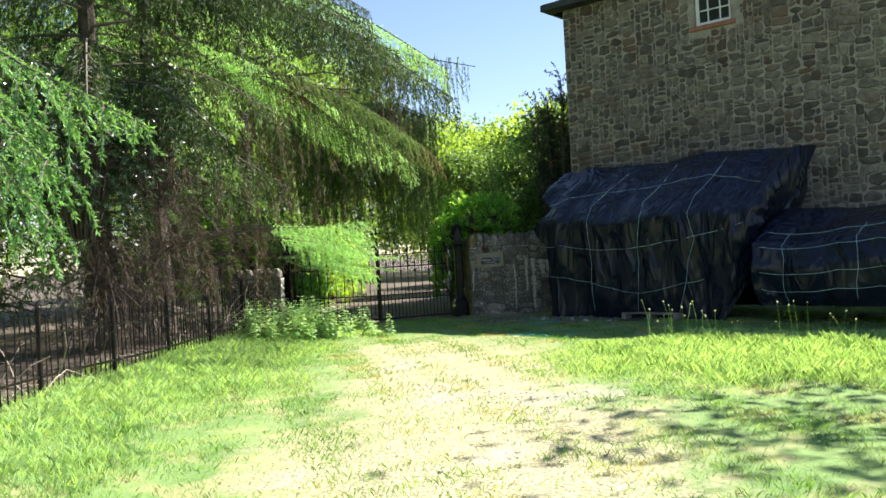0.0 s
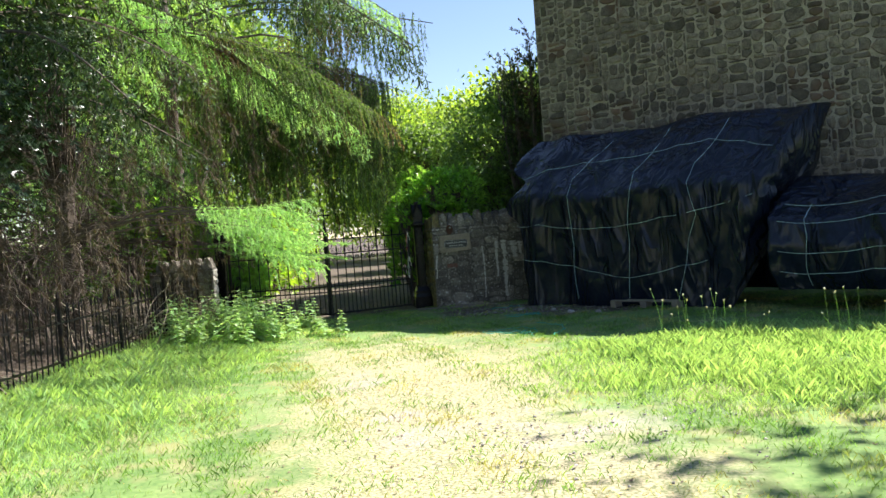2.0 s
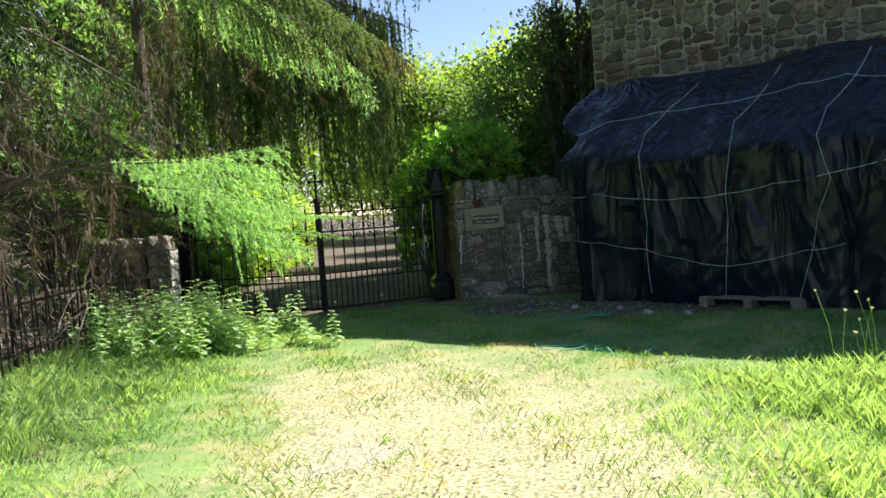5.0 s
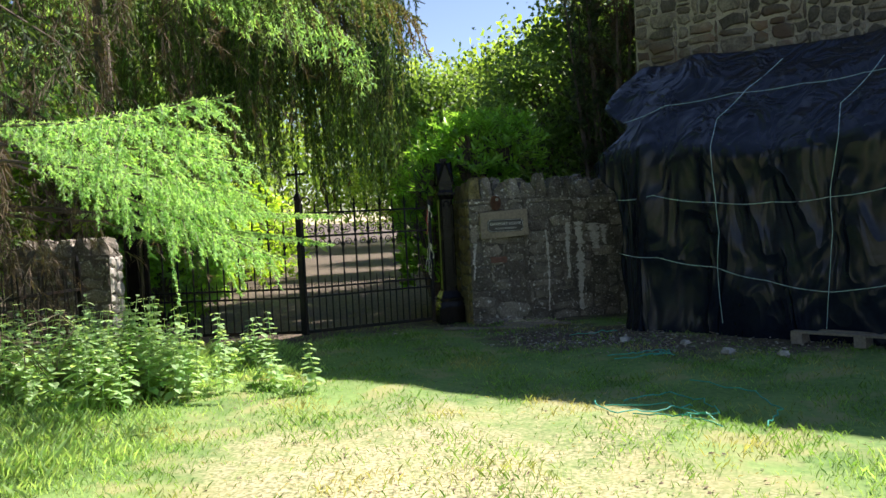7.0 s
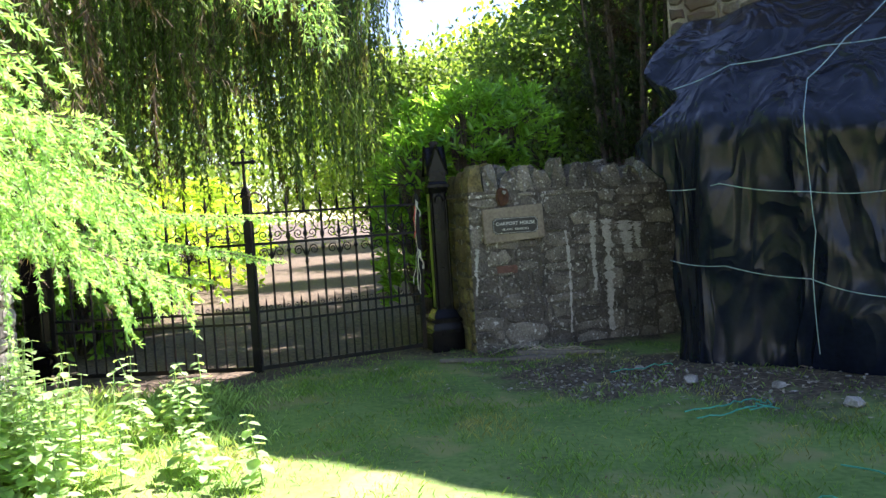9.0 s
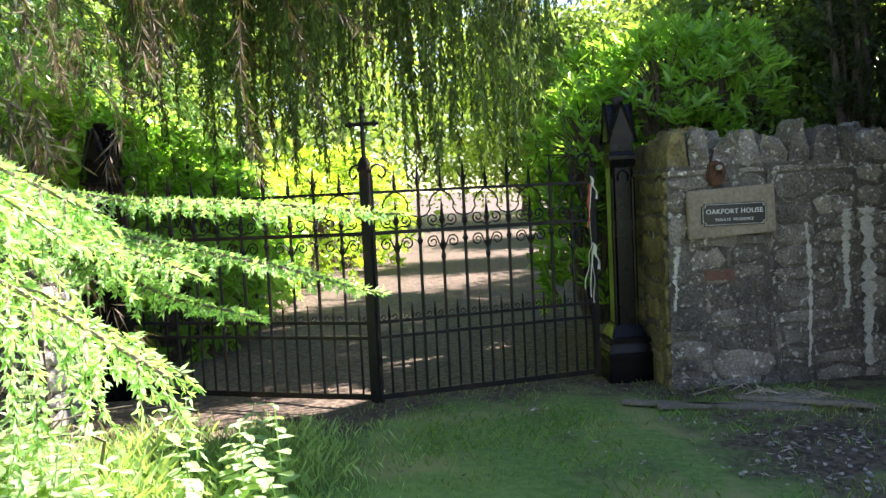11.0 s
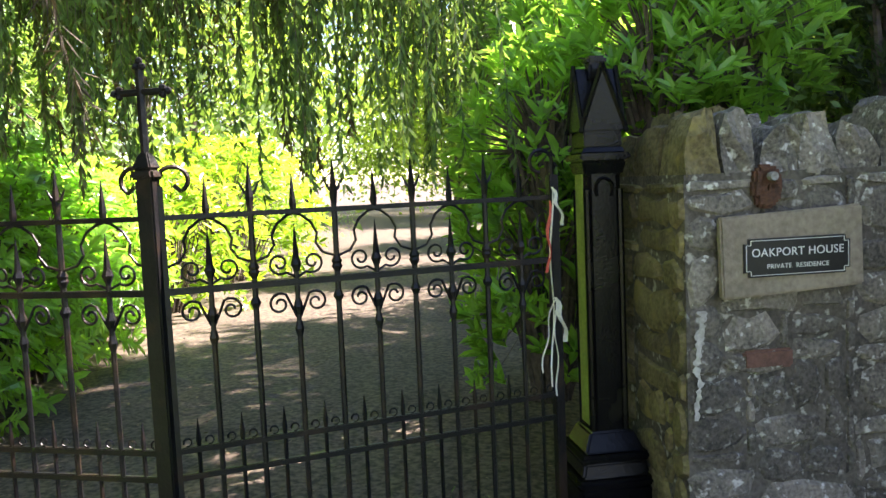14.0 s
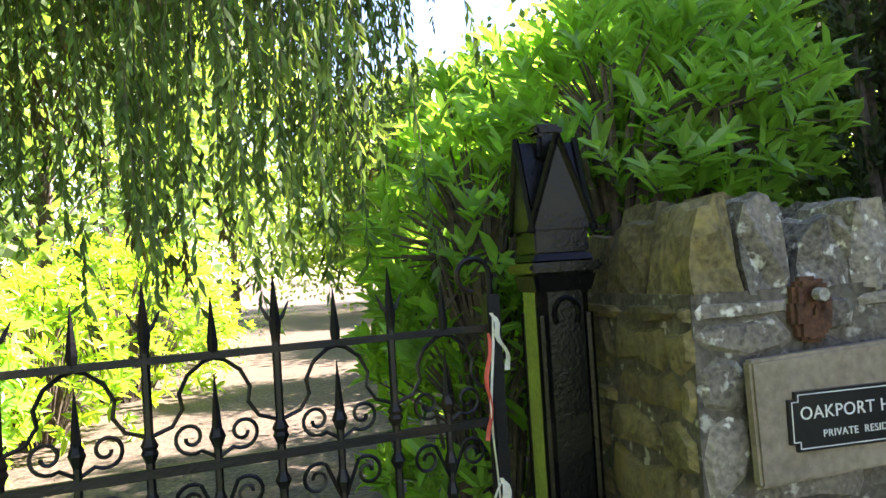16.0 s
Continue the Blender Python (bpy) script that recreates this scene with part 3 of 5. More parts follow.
def ring_bracket():
    b = thing("rusty_bracket", "rusty iron bracket fixed in the garden wall", "bracket", WALL @ pose(0.36, -0.022, 1.53))
    for k in range(9):
        a = k * 2.4
        bm = bmesh.new()
        box(bm, -0.05 + 0.03 * math.cos(a), 0.02 + 0.03 * math.cos(a), -0.012, 0.03, -0.08 + 0.05 * math.sin(a), 0.0 + 0.05 * math.sin(a), 0.012)
        part("rust_scab", bm, M_RUST, b)
    bm = tube(bmesh.new(), [(-0.01, -0.05, 0), (-0.01, -0.02, 0)], 0.018, 8)
    part("pin", bm, M_PEBBLE, b)


ring_bracket()


# ---- iron gate pillars ----
def pillar(m, label):
    p = thing("gate_pillar", label, "gate pillar", m, "gate pillars")

    def step(name, half, z0, z1, bev, taper=1.0, material=M_PILLAR):
        return part(name, box(bmesh.new(), -half, half, -half, half, z0, z1, bev, taper), material, p)
    step("plinth", 0.17, -0.05, 0.16, 0.012)
    step("base_moulding", 0.185, 0.16, 0.20, 0.015)
    step("base_moulding", 0.16, 0.20, 0.27, 0.012, 0.9)
    step("base_moulding", 0.165, 0.27, 0.31, 0.015)
    step("base_moulding", 0.14, 0.31, 0.40, 0.01, 0.72)
    bm = bmesh.new()
    for h, z0, z1 in ((0.085, 0.38, 1.64),):
        c = 0.028
        ring = [(-h + c, -h), (h - c, -h), (h, -h + c), (h, h - c), (h - c, h), (-h + c, h), (-h, h - c), (-h, -h + c)]
        a = [bm.verts.new((x, y, z0)) for x, y in ring]
        b = [bm.verts.new((x, y, z1)) for x, y in ring]
        for i in range(8):
            bm.faces.new((a[i], a[(i + 1) % 8], b[(i + 1) % 8], b[i]))
    part("shaft", bm, M_PILLAR, p)
    for sx, sy in ((-1, -1), (1, -1), (1, 1), (-1, 1)):
        part("corner_roll", tube(bmesh.new(), [(sx * 0.076, sy * 0.076, 0.4), (sx * 0.076, sy * 0.076, 1.5)], 0.016, 8), M_PILLAR, p)
    part("algae_strip", box(bmesh.new(), -0.0895, -0.0855, -0.05, 0.05, 0.42, 1.6, 0.001), M_ALGAE, p, "green algae on the gate side")
    for s_, a in ((-1, 0), (1, 0)):
        part("trefoil", tube(bmesh.new(), [(0.04 * math.cos(t), s_ * 0.088, 1.5 + 0.05 * math.sin(t)) for t in np.linspace(-0.6, math.pi + 0.6, 9)], 0.008, 5), M_PILLAR, p)
    step("cap_moulding", 0.088, 1.56, 1.63, 0.01, 1.2)
    step("cap_ledge", 0.118, 1.63, 1.66, 0.008)
    step("cap_ledge", 0.102, 1.66, 1.69, 0.006, 0.85)
    step("gable_block", 0.088, 1.69, 1.80, 0.004)
    for rz in (0, 90):
        bm = bmesh.new()
        v = [bm.verts.new(q) for q in ((-0.1, -0.1, 1.76), (0.1, -0.1, 1.76), (0, -0.1, 2.04), (-0.1, 0.1, 1.76), (0.1, 0.1, 1.76), (0, 0.1, 2.04))]
        for f in ((0, 1, 2), (5, 4, 3), (0, 2, 5, 3), (1, 4, 5, 2), (0, 3, 4, 1)):
            bm.faces.new([v[i] for i in f])
        bmesh.ops.transform(bm, matrix=pose(0, 0, 0, 0, 0, rz), verts=bm.verts[:])
        part("gable_roof", bm, M_PILLAR, p)
        for s_ in (-1, 1):
            bm = bmesh.new()
            for x in (-1, 1):
                tube(bm, [(x * 0.108, s_ * 0.1, 1.752), (0, s_ * 0.1, 2.052)], 0.011, 5)
            bmesh.ops.transform(bm, matrix=pose(0, 0, 0, 0, 0, rz), verts=bm.verts[:])
            part("bargeboard", bm, M_PILLAR, p)
    step("finial", 0.042, 1.98, 2.07, 0.012, 0.8)
    step("finial_cap", 0.046, 2.055, 2.095, 0.012)
    return p


PR, PL, POST = Vector((-5.78, 17.99, GROUND)), Vector((-9.2, 16.18, GROUND)), Vector((-7.137, 16.618, GROUND))
pillar(pose(*PR, 0, 0, 33), "black cast-iron gate pillar with a gabled cap, beside the garden wall")
pillar(pose(*PL, 0, 0, 20), "black cast-iron gate pillar with a gabled cap, among nettles and branches")


# ---- gate leaves ----
def spear(bm, x, z0, z1, r=0.013):
    tube(bm, [(x, 0, z0), (x, 0, z0 + 0.25 * (z1 - z0)), (x, 0, z1)], [r * 0.7, r, 0.0015], 5)


def spiral(cx, cz, r, turns, start, way, n=22):
    return [(cx + way * r * (1 - 0.75 * k / n) * math.cos(start + turns * 2 * math.pi * k / n), 0, cz + r * (1 - 0.75 * k / n) * math.sin(start + turns * 2 * math.pi * k / n)) for k in range(n + 1)]


def gate_leaf(a, b, label):
    """From the meeting stile at a to the hinge at b; local x runs from a to b."""
    d = b - a
    W = d.length
    g = thing("gate_leaf", label, "gate", pose(a.x, a.y, a.z, 0, 0, math.degrees(math.atan2(d.y, d.x))), "iron gate leaves")
    top, mid, low1, low2 = 1.475, 1.195, 0.58, 0.475
    for z, h in ((top, 0.01), (mid, 0.013), (low1, 0.012), (low2, 0.012), (0.06, 0.02)):
        part("rail", box(bmesh.new(), 0, W, -0.011, 0.011, z - h, z + h, 0.003), M_IRON, g)
    for x, r in ((0.0, 0.016), (W, 0.022)):
        part("stile", box(bmesh.new(), x - r, x + r, -r, r, 0.02, top + (0.12 if x == 0 else 0.1), 0.004), M_IRON, g)
    part("stile_scroll", tube(bmesh.new(), [(0, 0, top + 0.1)] + [(0.055 - 0.055 * math.cos(t), 0, top + 0.14 + 0.05 * math.sin(t)) for t in np.linspace(0, 4.2, 14)] + [(0.055, 0, top + 0.12)], 0.009, 5), M_IRON, g)
    part("stile_scroll", tube(bmesh.new(), [(W, 0, top + 0.05)] + [(W - 0.055 + 0.055 * math.cos(t), 0, top + 0.16 + 0.05 * math.sin(t)) for t in np.linspace(0, 4.6, 14)], 0.009, 5), M_IRON, g)
    P = W / 5
    for k in range(1, 5):
        bm = tube(bmesh.new(), [(k * P, 0, 0.04), (k * P, 0, top + 0.03)], 0.0115, 6)
        spear(bm, k * P, top + 0.02, top + 0.2, 0.017)
        for s_ in (-1, 1):
            tube(bm, [(k * P, 0, top + 0.07), (k * P + s_ * 0.02, 0, top + 0.085), (k * P + s_ * 0.04, 0, top + 0.125)], [0.009, 0.007, 0.002], 5)
        for z in (top - 0.21, mid + 0.05, mid - 0.07):
            tube(bm, [(k * P, 0, z - 0.022), (k * P, 0, z), (k * P, 0, z + 0.022)], [0.012, 0.022, 0.012], 6)
        part("bar", bm, M_IRON, g)
    for k in range(5):
        x = (k + 0.5) * P
        bm = tube(bmesh.new(), [(x, 0, 0.04), (x, 0, mid + 0.06)], 0.0105, 6)
        spear(bm, x, mid + 0.05, mid + 0.23, 0.014)
        for z, r in ((mid + 0.07, 0.022), (mid - 0.1, 0.02), (mid - 0.19, 0.018)):
            tube(bm, [(x, 0, z - 0.03), (x, 0, z), (x, 0, z + 0.03)], [0.011, r, 0.011], 6)
        part("bar", bm, M_IRON, g)
        bm = bmesh.new()
        spear(bm, x, top - 0.01, top + 0.15, 0.015)
        part("spike", bm, M_IRON, g)
        pts = []
        for s_ in (-1, 1):
            seg = [(x + s_ * P * 0.5, 0, mid + 0.09), (x + s_ * P * 0.33, 0, mid + 0.11), (x + s_ * P * 0.25, 0, mid + 0.15), (x + s_ * P * 0.27, 0, mid + 0.19), (x + s_ * P * 0.2, 0, mid + 0.235), (x + s_ * P * 0.08, 0, mid + 0.265), (x, 0, top - 0.008)]
            pts += seg if s_ < 0 else seg[::-1][1:]
        part("arch", tube(bmesh.new(), pts, 0.006, 5), M_IRON, g)
        for s_ in (-1, 1):
            part("scroll", tube(bmesh.new(), [(x + s_ * 0.008, 0, mid + 0.02)] + spiral(x + s_ * P * 0.2, mid + 0.075, 0.045, 1.35, -2.2, s_), 0.0055, 5), M_IRON, g)
            part("scroll", tube(bmesh.new(), [(x + s_ * 0.008, 0, mid - 0.14)] + [(q[0], 0, 2 * (mid - 0.085) - q[2] - 0.0) for q in spiral(x + s_ * P * 0.22, mid - 0.085, 0.045, 1.35, -2.2, s_)], 0.0055, 5), M_IRON, g)
    for k in range(20):
        if k % 2:
            x = (k + 0.5) * P / 4 - P / 8
            bm = tube(bmesh.new(), [(x, 0, 0.04), (x, 0, low1 + 0.02)], 0.0085, 5)
            spear(bm, x, low1 + 0.01, low1 + 0.12, 0.011)
            part("dog_bar", bm, M_IRON, g)
        x = (k + 0.5) * P / 4
        part("small_scroll", tube(bmesh.new(), [(x + 0.016 * math.cos(t), 0, low1 + 0.03 + 0.016 * math.sin(t)) for t in np.linspace(-2, 3.5, 8)], 0.004, 4), M_IRON, g)
    return g


leaf_dir_r, leaf_dir_l = (PR - POST).normalized(), (PL - POST).normalized()
gate_leaf(POST + leaf_dir_r * 0.035, PR - leaf_dir_r * 0.235, "black wrought-iron gate leaf with scrolls and spikes, hung with ribbons")
left_leaf = gate_leaf(POST, PL - leaf_dir_l * 0.16, "black wrought-iron gate leaf with scrolls and a tall cross")


def meeting_post(parent):
    part("cross_stile", box(bmesh.new(), -0.035, 0.035, -0.03, 0.03, 0.03, 1.62, 0.006), M_IRON, parent)
    part("stile_cap", box(bmesh.new(), -0.05, 0.05, -0.045, 0.045, 1.62, 1.66, 0.01, 0.8), M_IRON, parent)
    part("stile_cap", box(bmesh.new(), -0.04, 0.04, -0.04, 0.04, 1.66, 1.72, 0.005, 0.45), M_IRON, parent)
    bm = tube(bmesh.new(), [(0, 0, 1.7), (0, 0, 2.02)], 0.016, 6)
    for pts in ([(-0.09, 0, 1.94), (0.09, 0, 1.94)],):
        tube(bm, pts, 0.014, 6)
    for x, z in ((-0.095, 1.94), (0.095, 1.94), (0, 2.04)):
        for k in range(3):
            a = k * 2.1 + (1.57 if z > 2.0 else (3.14 if x < 0 else 0))
            bmesh.ops.create_icosphere(bm, subdivisions=1, radius=0.016, matrix=pose(x + 0.014 * math.cos(a), 0, z + 0.014 * math.sin(a)))
    part("cross", bm, M_IRON, parent, "iron cross with trefoil ends")


meeting_post(left_leaf)


# ---- railing ----
def fence():
    d = FENCE_B - FENCE_A
    L = float(np.linalg.norm(d))
    z0 = float(ground_height(np.array(-7.2), np.array(10.0)))
    f = thing("railing", "low black iron railing half hidden by brushwood", "fence", pose(FENCE_A[0], FENCE_A[1], z0, 0, 0, math.degrees(math.atan2(d[1], d[0]))))
    sag = lambda x: 0.03 * math.sin(x * 0.9)
    for z, h in ((0.66, 0.014), (0.2, 0.014)):
        bm = bmesh.new()
        tube(bm, [(x, 0, z + sag(x)) for x in np.linspace(0, L, 24)], 0.019, 4)
        part("rail", bm, M_IRON, f)
    n = int(L / 0.115)
    me = None
    for k in range(n):
        x = k * L / n
        if k % 14 == 4:
            bm = box(bmesh.new(), -0.022, 0.022, -0.022, 0.022, -0.05, 1.12 if k < 10 else 0.95, 0.005)
            spear(bm, 0, 1.1 if k < 10 else 0.93, 1.2 if k < 10 else 1.04, 0.025)
            ob = part("post", bm, M_IRON, f)
        else:
            if me is None:
                bm = tube(bmesh.new(), [(0, 0, -0.02), (0, 0, 0.8)], 0.009, 5)
                spear(bm, 0, 0.78, 0.9, 0.014)
                me = bpy.data.meshes.new("upright")
                bm.to_mesh(me)
                me.materials.append(M_IRON)
            ob = new("upright", me)
            ob.parent = f
        ob.location = (x, 0, sag(x))
        ob.rotation_euler = (random.uniform(-0.03, 0.03), random.uniform(-0.04, 0.04), 0)


fence()


def left_wall():
    g = thing("wall_wing", "short rubble wing wall, sunlight on its end painted in pale stone colour", "wall", pose(-8.76, 15.27, GROUND, 0, 0, 28 + 180), kind="structure")
    part("core", box(bmesh.new(), 0, 1.1, -0.55, 0, -0.1, 1.12), M_GMORTAR, g)
    face = new("front_face")
    face.parent = g
    face.matrix_local = pose(1.1, 0.0, 0, 0, 0, 180)
    clad(face, rubble(1.1, -0.05, 1.1, (0.11, 0.22), (0.18, 0.42), 31), 0.025, 0.02, [M_GSTONE], 90, (1.0, 0.6), 5)
    end = new("end_face")
    end.parent = g
    end.matrix_local = pose(0, 0, 0, 0, 0, -90)
    # Pale stones paint in the sunlight that falls on this end.
    clad(end, rubble(0.55, -0.05, 1.1, (0.12, 0.2), (0.2, 0.35), 33), 0.02, 0.015, [M_LIME_LIT], 40, (0.2, 0.6), 6)
    for k in range(5):
        ob = part("coping_stone", coping_stone(0.19, 0.45, 0.2, 80 + k), M_GSTONE, g)
        ob.location = (0.1 + k * 0.2, -0.28, 1.11)


left_wall()

# ---- covered heaps ----
HEAP = pose(-3.5, 17.2, GROUND, 0, 0, -24)


def sheet(name, m, profile, x0, x1, seed, label, left_in=0.0, right_over=0.0, folds=1.0, bulge=False):
    """A draped sheet over a stack: profile of (y, z) from the foot at the front over the top to the back."""
    r = random.Random(seed)
    t = thing(name, label, "tarpaulin", m)
    nx, prof = 170, []
    for (y0, z0), (y1, z1) in zip(profile, profile[1:]):
        k = max(2, int(math.hypot(y1 - y0, z1 - z0) / 0.055))
        prof += [(y0 + (y1 - y0) * i / k, z0 + (z1 - z0) * i / k) for i in range(k)]
    prof.append(profile[-1])
    verts, faces, zmax = [], [], max(z for _, z in profile)
    ph = [r.uniform(0, 6.28) for _ in range(8)]
    for i in range(nx + 1):
        u = i / nx
        for y, z in prof:
            h = z / zmax
            a, b = x0 + left_in * h, x1 + right_over * h
            x = a + (b - a) * u
            if bulge:
                near_end = max(0.0, 1 - u * 9)
                near_end = near_end * near_end * (3 - 2 * near_end)
                x -= near_end * (0.3 * max(0.0, 1 - abs(z - 1.82) / 0.32) + 0.4 * min(1.0, max(0.0, (z - 2.2) / 0.3)))
            # hanging folds grow towards the ends and the foot, puckers along the knee
            hang = max(0.0, 1 - abs(h - 0.3) / 0.5)
            endness = max(0.0, 1 - u * 4) + max(0.0, 1 - (1 - u) * 4)
            p = Vector((x * 0.8 + seed, y, z * 0.5))
            fold = math.sin(x * 9 + 1.4 * math.sin(x * 2.1 + ph[0]) + ph[1]) * 0.035 + math.sin(x * 15 + 2 * math.sin(z * 1.3 + ph[2]) + ph[3]) * 0.008
            drape = abs(math.sin(x * 5.2 + 0.9 * math.sin(z * 1.1 + x * 1.7) + ph[5])) ** 0.5 * 0.06 * (0.15 + 1.2 * endness) - 0.03
            crease = drape + noise.noise(Vector((x * 1.5 + seed, z * 1.1, y * 1.1))) * 0.10 + (1 - abs(noise.noise(Vector((x * 2.6 - z * 1.6, z * 2.2 + seed, y)))) * 2) * 0.03
            gather = (0.07 + 0.93 * max(0.0, 1 - u * 2.6)) * max(0.0, 1 - abs(z - 1.45) / 0.75) * (0.09 - 0.16 * abs(math.sin(x * 6.1 + 0.7 * math.sin(x * 3.3 + z * 0.8) + 0.25 * z)) ** 0.55)
            crease += gather if bulge else 0.0
            k = folds * (fold * (0.45 + 1.1 * endness) * (0.35 + hang) + crease * 0.8)
            sag = -0.05 * math.sin(x * 2.2 + ph[4]) * h + 0.05 * noise.noise(Vector((x * 0.9, y * 2, seed)))
            verts.append((x + 0.03 * math.sin(z * 7 + x), y - k, max(0.0, z + sag * (z > 0.3) + k * 0.35 * (z > 1.6))))
    n = len(prof)
    for i in range(nx):
        for j in range(n - 1):
            faces.append((i * n + j, (i + 1) * n + j, (i + 1) * n + j + 1, i * n + j + 1))
    for i, rev in ((0, 1), (nx, 0)):
        # gathered ends
        c = len(verts)
        ring = [i * n + j for j in range(n)]
        cx = np.mean([verts[q] for q in ring], 0)
        mid_ring = []
        for q in ring:
            v = np.array(verts[q])
            s_ = 0.55
            w = cx + (v - cx) * s_
            w[0] += (-1 if i == 0 else 1) * (0.07 + 0.03 * math.sin(q * 0.9))
            mid_ring.append(len(verts))
            verts.append(tuple(w))
        verts.append(tuple(cx))
        ce = len(verts) - 1
        for a, b, a2, b2 in zip(ring, ring[1:], mid_ring, mid_ring[1:]):
            faces.append((a, b, b2, a2) if rev else (a2, b2, b, a))
            faces.append((a2, b2, ce) if rev else (ce, b2, a2))
    ob = mesh_ob("cover", verts, faces, M_TARP, True)
    child(ob, t)
    return t, verts, nx, n, prof


PROFILE = [(0.09, 0.0), (0.09, 0.22), (0.07, 0.75), (0.0, 1.4), (-0.02, 1.84), (0.02, 1.93), (0.36, 2.28), (0.76, 2.68), (1.3, 3.02), (1.9, 3.05), (2.1, 1.2), (2.1, 0.1)]
heap, heap_v, heap_nx, heap_n, heap_prof = sheet("covered_stack", HEAP, PROFILE, 0.0, 3.95, 3, "tall stack under a black plastic sheet tied with thin rope", 0.02, 0.92, 1.0, True)


def heap_point(u, s):
    """A point on the cover: u along, s (metres of profile) up from the foot."""
    i = int(round(u * heap_nx))
    acc = 0.0
    for j in range(heap_n - 1):
        a, b = Vector(heap_v[i * heap_n + j]), Vector(heap_v[i * heap_n + j + 1])
        acc += math.hypot(heap_prof[j + 1][0] - heap_prof[j][0], heap_prof[j + 1][1] - heap_prof[j][1])
        if acc >= s:
            break
    return Vector(heap_v[i * heap_n + j + 1]) + Vector((0, -0.015, 0.01))


def taut(points):
    """A rope drawn tight between points, bent a little where it crosses."""
    out = []
    for a, b in zip(points, points[1:]):
        out += [a + (b - a) * k / 6 + Vector((0, -0.012 * math.sin(k / 6 * math.pi), -0.02 * math.sin(k / 6 * math.pi))) for k in range(6)]
    return out + [points[-1]]


def ropes():
    for s0, us, drop in ((0.66, (0.0, 0.12, 0.27, 0.4, 0.55, 0.75, 0.85), (0.1, 0.06, 0.0, -0.12, -0.22, -0.05, 0.0)), (1.36, (0.0, 0.12, 0.27, 0.4, 0.52, 0.65, 0.78, 0.98), (0.02, 0.0, -0.02, -0.03, -0.02, 0.02, 0.08, 0.3)), (2.62, (0.0, 0.1, 0.24, 0.38, 0.5, 0.62, 0.73, 0.85, 0.97), (-0.3, -0.1, 0.08, 0.1, 0.12, 0.15, 0.2, 0.1, -0.1))):
        part("rope", tube(bmesh.new(), taut([heap_point(u, s0 + q) + Vector((0, -0.02, 0.01)) for u, q in zip(us, drop)]), 0.0031, 5), M_ROPE, heap, "thin pale blue rope")
    for us in ((0.28, 0.275, 0.27, 0.27, 0.25, 0.24, 0.27, 0.3), (0.54, 0.53, 0.53, 0.52, 0.52, 0.5, 0.52, 0.54), (0.77, 0.77, 0.78, 0.79, 0.74, 0.73, 0.75, 0.76)):
        pts = [heap_point(u, s) + Vector((0, -0.02, 0.01)) for u, s in zip(us, (0.1, 0.66, 1.0, 1.36, 1.85, 2.3, 2.75, 3.3))]
        part("rope", tube(bmesh.new(), taut(pts), 0.0031, 5), M_ROPE, heap, "thin pale blue rope")


ropes()
low_heap, low_v, low_nx, low_n, low_prof = sheet("covered_heap", HEAP @ pose(4.75, -0.35, 0), [(0.1, 0.3), (0.0, 0.55), (-0.05, 0.95), (0.05, 1.3), (0.6, 1.55), (1.4, 1.85), (2.0, 1.5), (2.1, 0.2)], 0.0, 5.5, 9, "long low heap under a black plastic sheet by the house", -0.1, 0.3)
for j_row, label in ((4, "thin pale blue rope"), (9, "thin pale blue rope"), (16, "thin pale blue rope"), (24, "thin pale blue rope")):
    part("rope", tube(bmesh.new(), taut([Vector(low_v[i * low_n + j_row]) + Vector((0, -0.02, 0.025)) for i in range(4, low_nx - 4, 18)]), 0.0031, 5), M_ROPE, low_heap, label)
for i_col in (14, 48, 90):
    part("rope", tube(bmesh.new(), taut([Vector(low_v[i_col * low_n + j]) + Vector((0, -0.02, 0.025)) for j in range(1, 28, 4)]), 0.0031, 5), M_ROPE, low_heap, "thin pale blue rope")


# ---- plants ----
def strand_needles(path, spacing, length, width, hang=0.35, around=True):
    """Needle sprays along a polyline (k, 3): corners of quads."""
    seg = np.diff(path, axis=0)
    ln = np.linalg.norm(seg, axis=1)
    n = max(2, int(ln.sum() / spacing))
    t = rng.uniform(0, ln.sum(), n)
    c = np.concatenate([[0], np.cumsum(ln)])
    i = np.clip(np.searchsorted(c, t) - 1, 0, len(seg) - 1)
    f = ((t - c[i]) / (ln[i] + 1e-9))[:, None]
    p = path[i] + seg[i] * f
    d = unit(seg[i]) * 0.6 + rng.normal(size=(n, 3)) * 0.6 + np.array((0, 0, -hang))
    return p, unit(d)


def limb_path(a, b, sag, n=9):
    a, b = np.asarray(a, float), np.asarray(b, float)
    t = np.linspace(0, 1, n)[:, None]
    p = a + (b - a) * t
    p[:, 2] += sag * (np.sin(t[:, 0] * math.pi))
    return p


